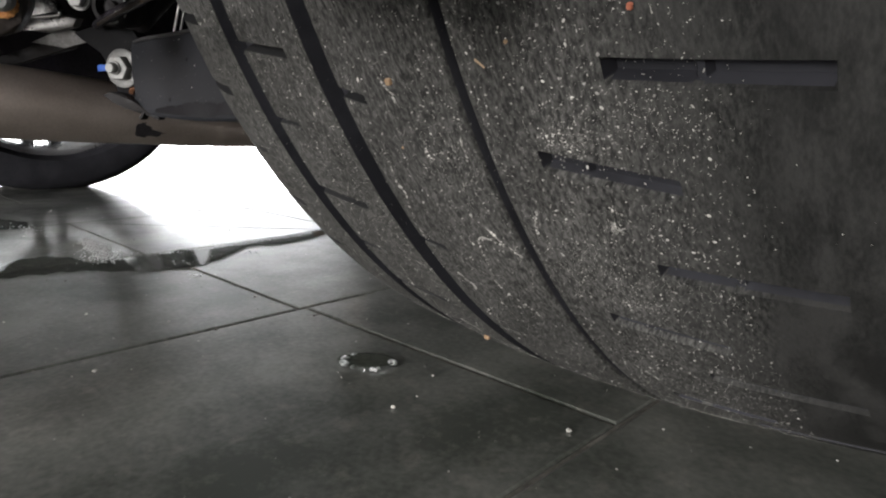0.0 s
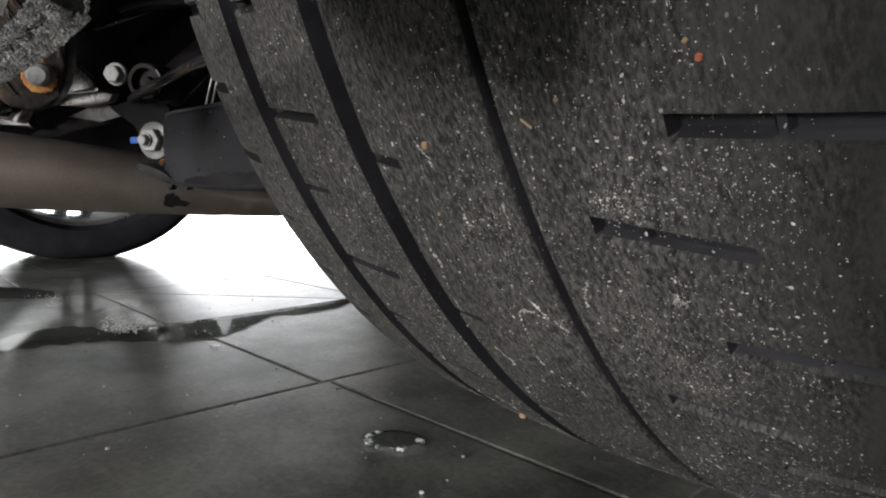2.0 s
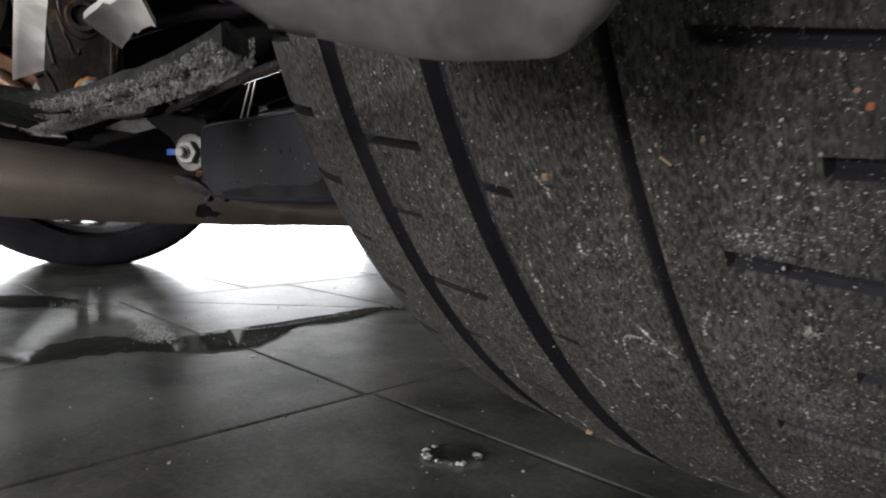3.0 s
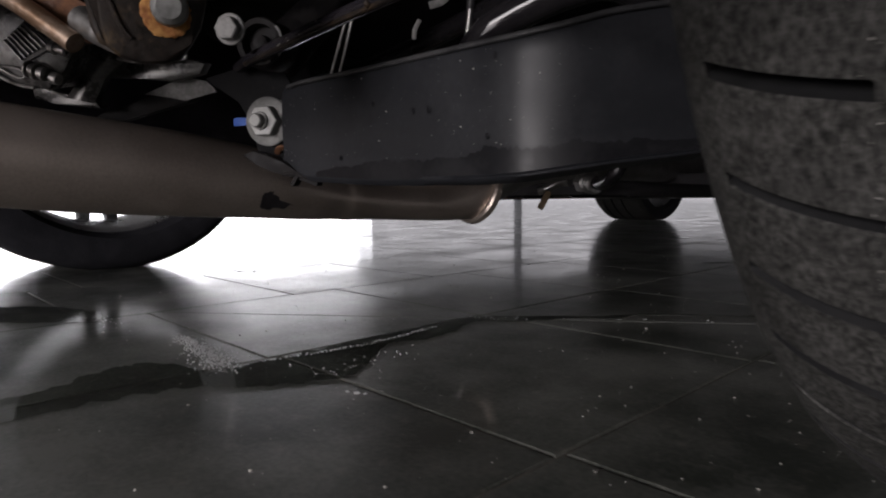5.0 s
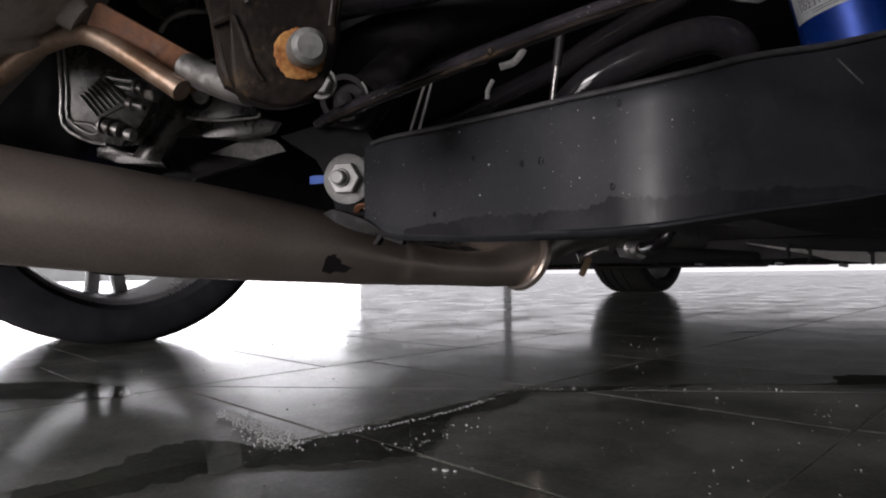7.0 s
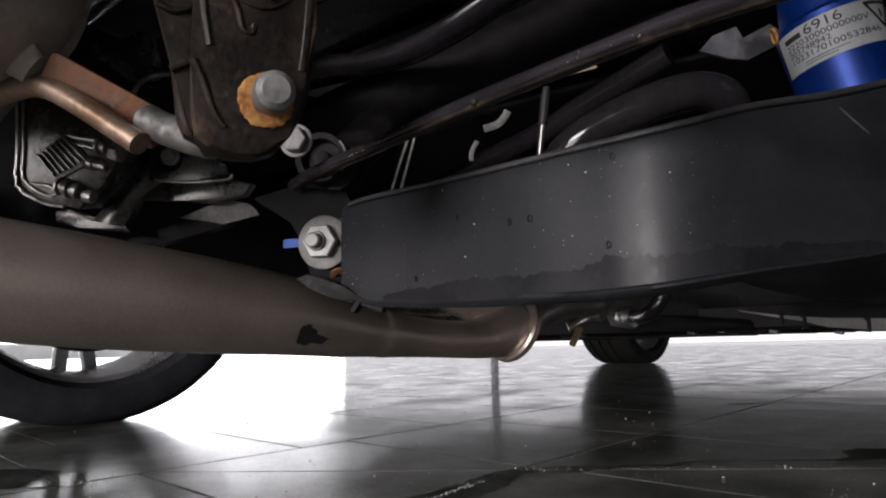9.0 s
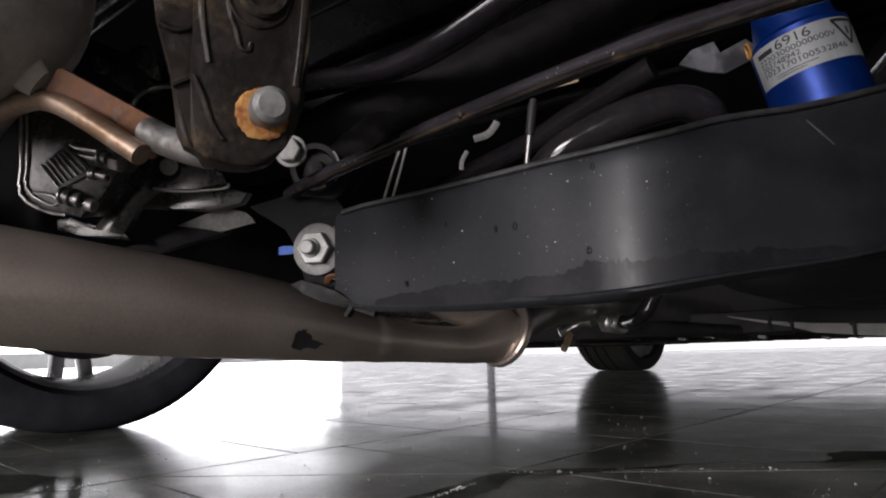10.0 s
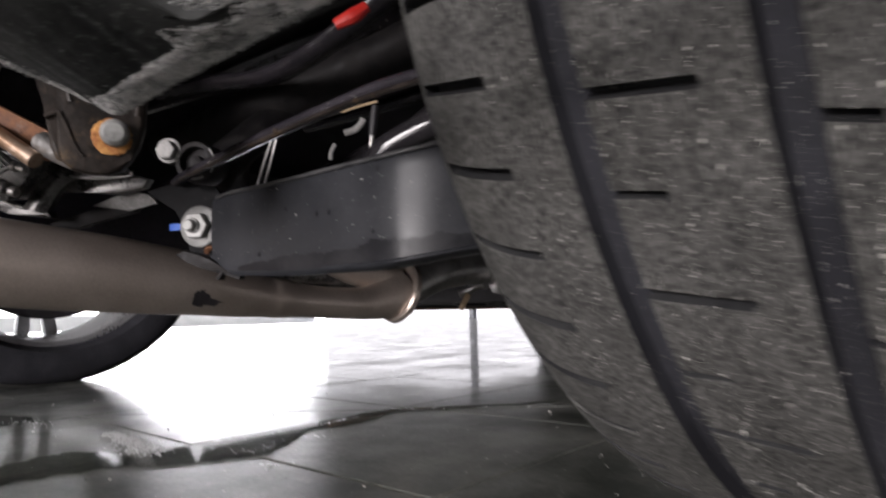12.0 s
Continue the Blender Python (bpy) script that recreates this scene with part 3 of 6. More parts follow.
        ms.append(Matrix.Translation((x, y, 0.0003 + r * 0.3)) @ Matrix.Diagonal((r * rnd.uniform(0.7, 2.0), r, r * 0.6, 1)))
    tagged(crumbs("floor_grit", ms, M_GRIT), "scattered pale crumbs of grit on the tiles", "grit", kind="stuff")


water()

# ---- the car ----
car = tagged(empty("car", CAR_AT), "parked car seen from beneath, dusty tyres and black suspension parts", "car")

NEAR_C = Vector((0.0, -0.010, 0.3093))
NEAR_R = 0.3218
NEAR_TOE, NEAR_CAMBER = -0.0263, 0.0135
SHOULDER = (0.1064, 0.1653, 0.0441)
# families of sipes: from x, to x, angle at each end, pitch, width, depth, place of a tie bar, highest angle
SIPES = [
    (0.0685, 0.1100, 60.91, 59.75, 10.7, 0.0048, 0.0050, 0.0873, 90),
    (0.0467, 0.0801, 66.65, 65.05, 90.0, 0.0036, 0.0045, None, 90),
    (0.0454, 0.0794, 56.90, 55.26, 11.7, 0.0054, 0.0038, 0.0559, 62),
    (-0.0262, -0.0137, 61.18, 60.55, 11.1, 0.0023, 0.0065, None, 90),
    (-0.0820, -0.0490, 64.66, 63.70, 11.45, 0.0029, 0.0065, None, 90),
    (-0.0820, -0.0640, 59.32, 58.75, 12.0, 0.0021, 0.0060, None, 90),
    (-0.1480, -0.1130, 62.43, 61.40, 5.5, 0.0034, 0.0070, None, 90),
]
GROOVES = [(-0.0855, 0.0048), (-0.0300, 0.0044), (0.0272, 0.0018)]


def crown(x, R):
    w = np.where(x < 0, -x * 0.948, x)
    return R - 0.003 * np.minimum(w / 0.1, 1.1) ** 2 - 0.013 * np.clip((w - 0.108) / 0.030, 0, 1) ** 2.4


def crown_near(x, R):
    """The worn tread: a flat arc across, a round inner shoulder and a squarer outer one."""
    a, b, h = SHOULDER
    u = np.clip((-x - a) / (b - a), 0, 0.99999)
    arc = R - 0.589 * np.clip(x, -a, 0.115) ** 2
    return arc - h * (1 - np.sqrt(1 - u * u)) - 0.012 * np.clip((x - 0.110) / 0.028, 0, 1) ** 2.2


def tyre_radius(x, th, R, sipes=()):
    """Outer radius of the tread at lateral place x and angle th (arrays); sipes: the families that are cut."""
    r = crown_near(x, R) if sipes else crown(x, R)
    depth = np.zeros_like(x)
    for gx, hw in GROOVES:
        depth = np.maximum(depth, 0.0062 * np.clip((hw + 0.0005 - np.abs(x - gx)) / 0.0010, 0, 1))
    if sipes:
        for x0, x1, a0, a1, p, w, d, tie, top in sipes:
            c = a0 + (a1 - a0) * (x - x0) / (x1 - x0)
            arc = np.radians((th - c + p / 2) % p - p / 2) * R
            cut = d * np.clip((w / 2 + 0.0004 - np.abs(arc)) / 0.0009, 0, 1) * ((x > x0) & (x < x1) & (th < top))
            if tie:
                cut = cut * np.clip(np.abs(x - tie) / 0.0012 - 0.4, 0.45, 1)
            depth = np.maximum(depth, cut)
    return r - depth


def tyre_mesh(name, c, R, fine, parent, mats=None):
    lat = np.linspace(-0.1455, 0.138, 81)
    ang = np.arange(0, 360, 3.0)
    if fine:
        a, b, h = SHOULDER
        lat = np.concatenate([-(a + (b - a) * np.sin(np.linspace(math.pi / 2, 0.02, 70))), np.linspace(-a, 0.138, 330)])
        ang = np.concatenate([np.arange(14, 36, 0.25), np.arange(36, 69, 0.066), np.arange(69, 96, 0.25), np.arange(96, 374, 2.0)])
    sides = [(0.1412, R - 0.024), (0.1430, R - 0.048), (0.1390, R - 0.070), (0.120, 0.250), (0.106, 0.240)]
    inner = [(0.1653, R - 0.054), (0.1640, 0.262), (0.1560, 0.252), (0.130, 0.247), (0.110, 0.240)] if fine else [(x + 0.0072, r) for x, r in sides]
    A, X = np.meshgrid(ang, lat, indexing="ij")
    if fine:
        row = np.clip(3.4 - np.abs((A - 57.4 + 5.85) % 11.7 - 5.85), 0, 1)
        A = A - 51 * np.clip(X + 0.0257, 0, 0.0132) - 48 * np.clip(X - 0.035, 0, 0.0335) - (28 + 20 * row) * np.clip(X - 0.0685, 0, 0.0112) - 28 * np.clip(X - 0.0797, 0, 1) + 29.3 * np.clip(-0.045 - X, 0, 1)
    Rm = tyre_radius(X, A, R, SIPES if fine else ())
    full_x = np.concatenate([np.tile([-s[0] for s in inner[::-1]], (len(ang), 1)), X, np.tile([s[0] for s in sides], (len(ang), 1))], 1)
    full_r = np.concatenate([np.tile([s[1] for s in inner[::-1]], (len(ang), 1)), Rm, np.tile([s[1] for s in sides], (len(ang), 1))], 1)
    th = np.radians(np.concatenate([np.tile(A[:, :1], (1, 5)), A, np.tile(A[:, -1:], (1, 5))], 1))
    px, py, pz = c.x + full_x, c.y - full_r * np.sin(th), c.z - full_r * np.cos(th)
    if fine:
        py, pz = py + NEAR_TOE * full_x, pz + NEAR_CAMBER * full_x
    pz = np.maximum(pz, 0.0012)
    V = np.stack([px, py, pz], -1).reshape(-1, 3)
    n, m = full_x.shape
    i, j = np.meshgrid(np.arange(n), np.arange(m - 1), indexing="ij")
    k = (i + 1) % n
    Fc = np.stack([i * m + j, i * m + j + 1, k * m + j + 1, k * m + j], -1).reshape(-1, 4)
    me = bpy.data.meshes.new(name)
    me.from_pydata(V.tolist(), [], Fc.tolist())
    me.materials.append(M_TYRE if fine or c.y > 1 else M_TYRE_SIDE)
    me.materials.append(M_TYRE_SIDE)
    me.materials.append(M_SIPE)
    flat = crown_near(X, R) if fine else crown(X, R)
    cut = np.pad(flat - Rm, ((0, 0), (5, 5)))
    groove = np.pad(crown(X, R) - tyre_radius(X, A, R), ((0, 0), (5, 5)))
    # cut faces go without dust; on slit walls this also paints in shade
    deep = (np.maximum(groove[i, j], groove[i, j + 1]).reshape(-1) > 0.0015) | (np.mean([cut[i, j], cut[i, j + 1], cut[k, j], cut[k, j + 1]], 0).reshape(-1) > 0.0015)
    idx = np.where(deep | (Fc[:, 0] % m < 5) | (Fc[:, 0] % m >= m - 6), 1, 0)
    if fine:
        cut = np.pad(flat - tyre_radius(X, A, R, SIPES[3:]), ((0, 0), (5, 5)))
        slit = np.max([cut[i, j], cut[i, j + 1], cut[k, j], cut[k, j + 1]], 0).reshape(-1) > 0.0015
        idx = np.where(slit & (idx == 0) | (deep & slit & (np.max([groove[i, j], groove[i, j + 1]], 0).reshape(-1) < 0.0005)), 2, idx)
    me.polygons.foreach_set("material_index", idx.astype(np.int32))
    me.polygons.foreach_set("use_smooth", np.ones(len(Fc), bool))
    me.set_sharp_from_angle(angle=radians(32))
    me.update()
    ob = new(name, me)
    ob.parent = parent
    return ob


def wheel(c, R, side, fine, label, turn=0.25):
    """A wheel at c; side: +1 or -1, the direction of its outer face."""
    bm = bmesh.new()
    m = aim(c, (side, 0, 0))
    add_lathe(bm, m, [(0.248, -0.110), (0.242, -0.113), (0.236, -0.105), (0.232, -0.08), (0.226, -0.06), (0.222, 0.02), (0.224, 0.06), (0.230, 0.085), (0.240, 0.105), (0.248, 0.103), (0.242, 0.095), (0.236, 0.07), (0.230, 0.02), (0.234, -0.06), (0.240, -0.085)], 96, True)
    w = part("wheel", bm, M_ALLOY, car, label)
    tyre_mesh("tyre", c, R, fine, w)
    for k in range(5):
        for da in (-0.13, 0.13):
            a = 2 * math.pi * k / 5 + da + turn
            bm = bmesh.new()
            u = Vector((0, math.cos(a), math.sin(a)))
            p0, p1 = c + Vector((side * 0.075, 0, 0)) + u * 0.045, c + Vector((side * 0.062, 0, 0)) + u * 0.228
            mm = aim((p0 + p1) / 2, p1 - p0, (1, 0, 0))
            add_box(bm, mm, 0.024, 0.030, (p1 - p0).length, 0.005)
            part("spoke", bm, M_ALLOY, w)
    bm = bmesh.new()
    add_lathe(bm, m, [(0, 0.088), (0.025, 0.087), (0.03, 0.08), (0.062, 0.078), (0.066, 0.05), (0.06, -0.02), (0.0, -0.02)], 40)
    part("hub", bm, M_ALLOY, w)
    bm = bmesh.new()
    add_lathe(bm, m, [(0.07, 0.0), (0.145, 0.0), (0.147, 0.005), (0.147, 0.02), (0.145, 0.025), (0.07, 0.025)], 64, True)
    part("brake_disc", bm, M_STEEL, w, "grey steel brake disc")
    bm = bmesh.new()
    add_lathe(bm, m @ Matrix.Translation((0, 0, -0.075)), [(0, 0), (0.12, 0), (0.183, 0.008), (0.187, 0.012), (0.183, 0.016), (0.12, 0.008), (0, 0.008)], 56)
    part("dust_shield", bm, M_BLACK, w, "black backing plate")
    return w


near_wheel = wheel(NEAR_C, NEAR_R, 1, True, "rear wheel with a dusty worn tyre, grit stuck on its tread")
far_wheel = wheel(Vector((-1.575, -0.035, 0.318)), 0.325, -1, False, "rear wheel with a pale alloy rim, seen from inside", 1.0)
front_wheel = wheel(Vector((-1.90, 2.86, 0.318)), 0.325, -1, False, "front wheel seen in the distance under the car")


def tread_point(x, th, lift=0.0):
    r = float(tyre_radius(np.array([x]), np.array([th]), NEAR_R, SIPES)[0]) + lift
    a = radians(th)
    return Vector((NEAR_C.x + x, NEAR_C.y - r * math.sin(a) + NEAR_TOE * x, NEAR_C.z - r * math.cos(a) + NEAR_CAMBER * x)), Vector((0, -math.sin(a), -math.cos(a)))


def tread_grit():
    rnd = random.Random(21)
    ms = []
    while len(ms) < 19500:
        x, th = rnd.uniform(-0.116, 0.118), rnd.uniform(24, 88)
        dens = 0.30 + 0.9 * max(0, noise.noise((x * 28, th * 0.12, 3.3))) + 0.5 * max(0, noise.noise((x * 90, th * 0.5, 8.3))) + (0.3 if 0.03 < x < 0.09 else 0) - (0.2 if x < -0.085 else 0) - 0.75 * min(max((x - 0.078) / 0.026, 0), 1)
        if rnd.random() > dens:
            continue
        p, nv = tread_point(x, th)
        s = min(0.0005, 0.000090 * math.exp(rnd.gauss(0.22, 0.58)))
        ms.append(aim(p + nv * s * 0.15, nv) @ Matrix.Rotation(rnd.uniform(0, 6.28), 4, "Z") @ Matrix.Diagonal((s * rnd.uniform(0.8, 1.7), s * rnd.uniform(0.4, 1), s * 0.35, 1)))
    # denser dabs of dried dust by the ends of the wide sipes
    for cx, ct, sx, st, count in ((0.0535, 57.9, 0.004, 0.4, 240), (0.056, 47.0, 0.004, 0.35, 200), (0.060, 53.0, 0.0010, 0.22, 150), (0.072, 58.6, 0.010, 0.8, 420), (0.048, 50.0, 0.010, 1.6, 520), (0.012, 57.5, 0.012, 1.6, 380), (-0.045, 50.0, 0.010, 2.5, 300)):
        for q in range(count):
            p, nv = tread_point(cx + rnd.gauss(0, sx), ct + rnd.gauss(0, st))
            s = 0.00007 * math.exp(rnd.gauss(0.1, 0.5))
            ms.append(aim(p + nv * s * 0.1, nv) @ Matrix.Rotation(rnd.uniform(0, 6.28), 4, "Z") @ Matrix.Diagonal((s * 1.4, s, s * 0.4, 1)))
    # short scuffs drawn along the way the wheel rolls
    for q in range(900):
        x, th = rnd.uniform(-0.075, 0.09), rnd.uniform(38, 66)
        if rnd.random() > 0.35 + 0.9 * noise.noise((x * 30, th * 0.15, 5.1)):
            continue
        for w in range(rnd.randint(4, 11)):
            p, nv = tread_point(x + rnd.gauss(0, 0.00012), th)
            s = 0.00006 * math.exp(rnd.gauss(0.1, 0.4))
            ms.append(aim(p, nv, (1, 0, 0)) @ Matrix.Diagonal((s * 2.2, s * 0.8, s * 0.4, 1)))
            th += rnd.uniform(0.02, 0.07)
            x += rnd.gauss(0, 0.00008)
    crumbs("grit", ms, M_GRIT, near_wheel, "pale specks of grit")
    # short dried trails of mud, broken into flakes
    ways = [((-0.017, 56.7), (-0.0185, 55.1), (-0.0178, 54.1), (-0.0215, 51.9), (-0.0225, 49.9)), ((0.0018, 46.7), (0.0045, 49.0), (0.0066, 50.9), (0.0115, 51.2), (0.0171, 50.7)), ((-0.0607, 45.2), (-0.0682, 41.9), (-0.0709, 39.9)), ((0.0373, 53.8), (0.0350, 52.9), (0.0338, 52.1)), ((0.0018, 46.7), (0.0038, 45.6), (0.0108, 44.0), (0.0125, 43.2))]
    for k in range(7):
        x, th = rnd.uniform(-0.07, 0.07), rnd.uniform(36, 62)
        way = []
        for j in range(rnd.randint(3, 5)):
            way.append((x, th))
            x += rnd.gauss(0.0005, 0.0018)
            th -= rnd.uniform(0.3, 0.9)
        ways.append(way)
    ms = []
    for way in ways:
        C = curve_pts(way, 14)
        for q in C:
            if rnd.random() < 0.22:
                continue
            p, nv = tread_point(q[0] + rnd.gauss(0, 0.00022), q[1] + rnd.gauss(0, 0.03))
            s = 0.00017 * math.exp(rnd.gauss(0.2, 0.45))
            ms.append(aim(p + nv * 0.00005, nv) @ Matrix.Rotation(rnd.uniform(0, 6.28), 4, "Z") @ Matrix.Diagonal((s * 1.5, s, s * 0.5, 1)))
    crumbs("mud_trail", ms, M_GRIT, near_wheel, "dried pale trails of mud")
    for x, th, s, mt in ((0.0012, 61.5, 0.0011, M_STONE_T), (0.0768, 63.1, 0.0007, M_STONE_R), (0.0749, 63.7, 0.0005, M_STONE_T), (-0.060, 31.8, 0.0018, M_STONE_T), (-0.006, 57.6, 0.0004, M_STONE_T), (0.046, 62.6, 0.0005, M_STONE_T)):
        p, nv = tread_point(x, th)
        bm = bmesh.new()
        add_box(bm, aim(p + nv * s * 0.3, nv) @ Matrix.Rotation(rnd.uniform(0, 1.5), 4, "Z"), 2 * s, 1.8 * s, 1.4 * s, s * 0.35, 1)
        part("pebble", bm, mt, near_wheel, "small coloured pebble stuck in the tread")
    p, nv = tread_point(0.0366, 61.85)
    bm = bmesh.new()
    add_box(bm, aim(p + nv * 0.0002, nv, (-0.65, 0, 0.75)), 0.0006, 0.0034, 0.0005, 0.0002, 1)
    part("straw_chip", bm, M_BRASS, near_wheel, "thin tan sliver stuck to the tread")


tread_grit()


# ---- exhaust ----
def exhaust():
    bm = bmesh.new()
    add_tube(bm, [(-0.640, -0.62, 0.215, 0.040), (-0.632, -0.50, 0.192, 0.0385), (-0.625, -0.40, 0.178, 0.0375), (-0.620, -0.30, 0.167, 0.0370), (-0.618, -0.22, 0.160, 0.0355), (-0.617, -0.15, 0.153, 0.0320), (-0.617, -0.10, 0.1450, 0.0270), (-0.617, -0.066, 0.1400, 0.0228), (-0.617, -0.052, 0.1388, 0.0226), (-0.618, -0.02, 0.1360, 0.0204), (-0.619, 0.015, 0.1335, 0.0192), (-0.620, 0.055, 0.1320, 0.0196), (-0.621, 0.085, 0.1325, 0.0215), (-0.621, 0.110, 0.136, 0.0255), (-0.620, 0.132, 0.1415, 0.0305), (-0.619, 0.146, 0.1455, 0.0335)], seg=40, steps=8)
    pipe = part("exhaust_pipe", bm, M_EXHAUST, car, "brown heat-tinted steel exhaust pipe tapering to a flange")
    bm = bmesh.new()
    m = aim(Vector((-0.620, 0.147, 0.1470)), (0.12, 1, -0.30))
    add_lathe(bm, m, [(0.026, -0.004), (0.040, -0.005), (0.0425, -0.003), (0.0428, 0.004), (0.041, 0.006), (0.026, 0.006)], 48, True)
    part("flange", bm, M_EXHAUST, pipe, "brown steel flange ring")
    # scorched patch lying on the pipe's flank
    bm = bmesh.new()
    rows = []
    for i in range(28):
        k = i / 27
        y = -0.160 + k * 0.040
        rad = 0.0322 - k * 0.0052 + 0.0007
        cz = 0.1535 - k * 0.0075
        half = (5 + 12 * math.sin(math.pi * (k * 0.88 + 0.09)) ** 0.7) * (1 + 0.35 * noise.noise((i * 0.45, 3.1, 0.4)) + 0.25 * noise.noise((i * 1.3, 1.1, 0.4)))
        mid = 32 - k * 16 + 4 * noise.noise((i * 0.3, 8.1, 0.2))
        rows.append([bm.verts.new((-0.617 + rad * math.cos(radians(a)), y, cz - rad * math.sin(radians(a)))) for a in np.linspace(mid - half, mid + half, 6)])
    for a, b in zip(rows, rows[1:]):
        for j in range(5):
            bm.faces.new((a[j], a[j + 1], b[j + 1], b[j]))
    part("scorch_patch", bm, M_SCORCH, pipe, "dark scorched residue")
    # pipe ahead of the flange
    bm = bmesh.new()
    add_tube(bm, [(-0.616, 0.160, 0.152), (-0.606, 0.20, 0.170), (-0.600, 0.25, 0.180), (-0.59, 0.36, 0.186), (-0.60, 0.6, 0.185), (-0.65, 1.0, 0.19), (-0.72, 1.6, 0.19), (-0.74, 2.3, 0.2)], 0.024, 28)
    part("front_pipe", bm, M_STEEL, car, "bare steel exhaust pipe running forward")
    bm = bmesh.new()
    add_tube(bm, [(-0.652, 0.045, 0.196), (-0.645, 0.075, 0.182), (-0.634, 0.11, 0.170), (-0.62, 0.145, 0.160)], 0.021, 24)
    part("upper_pipe", bm, M_EXHAUST, car, "dark brown pipe stub above the exhaust")
    bm = bmesh.new()
    add_tube(bm, [(-0.690, -0.10, 0.176), (-0.676, -0.02, 0.170), (-0.668, 0.05, 0.168), (-0.662, 0.12, 0.172), (-0.66, 0.2, 0.18)], 0.017, 20)
    part("lower_rail", bm, M_CASTDARK, car, "dull grey metal rail behind the exhaust")
    # silencer can
    bm = bmesh.new()
    secs = []
    for x, k in ((-1.15, 0.90), (-1.14, 1.0), (-0.535, 1.0), (-0.512, 0.985), (-0.497, 0.94), (-0.487, 0.86), (-0.481, 0.74), (-0.478, 0.55)):
        secs.append([Vector((x, -0.455 + 0.118 * k * math.copysign(abs(math.cos(t)) ** 0.75, math.cos(t)), 0.340 + 0.098 * k * math.copysign(abs(math.sin(t)) ** 0.75, math.sin(t)))) for t in np.linspace(0, 2 * math.pi, 48, endpoint=False)])
    add_loft(bm, secs)
    can = part("silencer", bm, M_SILENCER, car, "dull brown steel silencer can with rusty seam")
    bm = bmesh.new()
    seam = []
    for t in np.linspace(0, 2 * math.pi, 48, endpoint=False):
        q = lambda k: Vector((0, -0.455 + 0.118 * k * math.copysign(abs(math.cos(t)) ** 0.75, math.cos(t)), 0.340 + 0.098 * k * math.copysign(abs(math.sin(t)) ** 0.75, math.sin(t))))
        a, b = q(0.98), q(1.035)
        seam.append((Vector((-0.540, a.y, a.z)), Vector((-0.540, b.y, b.z)), Vector((-0.532, b.y, b.z)), Vector((-0.532, a.y, a.z))))
    rings = [[bm.verts.new(p) for p in s] for s in seam]
    for a, b in zip(rings, rings[1:] + rings[:1]):
        for j in range(4):
            bm.faces.new((a[j], a[(j + 1) % 4], b[(j + 1) % 4], b[j]))
    part("seam", bm, M_SILENCER, can, "brown folded seam")
    # pressed lug on the end cap and the tab that carries the rod
    for pts, w, nm in (([(-0.512, -0.372, 0.330, 0.016), (-0.504, -0.362, 0.318, 0.015), (-0.498, -0.356, 0.308, 0.012), (-0.496, -0.353, 0.302, 0.005)], 0.5, "lug"), ([(-0.520, -0.384, 0.288, 0.014), (-0.512, -0.376, 0.277, 0.013), (-0.507, -0.370, 0.268, 0.011), (-0.503, -0.364, 0.261, 0.008)], 0.35, "tab")):
        bm = bmesh.new()
        add_tube(bm, pts, seg=20, flat=w, up=(0.62, -0.70, -0.35))
        part(nm, bm, M_SILENCER, can, "dull brown pressed steel bracket")


exhaust()


def flange_bolt(at, axis, washer_r, hex_r, parent, name="bolt", mat=M_ZINC, stud=0.006):
    """A bolt with a washer, a hexagon nut and the end of its stud."""
    bm = bmesh.new()
    m = aim(Vector(at), axis)
    add_lathe(bm, m, [(0, 0), (washer_r * 0.97, 0), (washer_r, 0.0006), (washer_r, 0.0022), (washer_r * 0.95, 0.0028), (0, 0.0028)], 40)
    b = part(name, bm, mat, parent, "zinc-plated bolt with a wide washer")
    return b, m


# ---- spring arm ----
ARM = [(-0.492, -0.191, 0.218, 0.164), (-0.470, -0.188, 0.2205, 0.154), (-0.440, -0.183, 0.221, 0.151), (-0.398, -0.176, 0.222, 0.1485), (-0.361, -0.171, 0.223, 0.148), (-0.330, -0.166, 0.224, 0.1475), (-0.308, -0.1625, 0.2245, 0.148), (-0.293, -0.158, 0.2257, 0.149), (-0.276, -0.148, 0.2287, 0.1515), (-0.256, -0.131, 0.2342, 0.155), (-0.228, -0.107, 0.2382, 0.159), (-0.196, -0.080, 0.2465, 0.166), (-0.150, -0.045, 0.258, 0.178)]


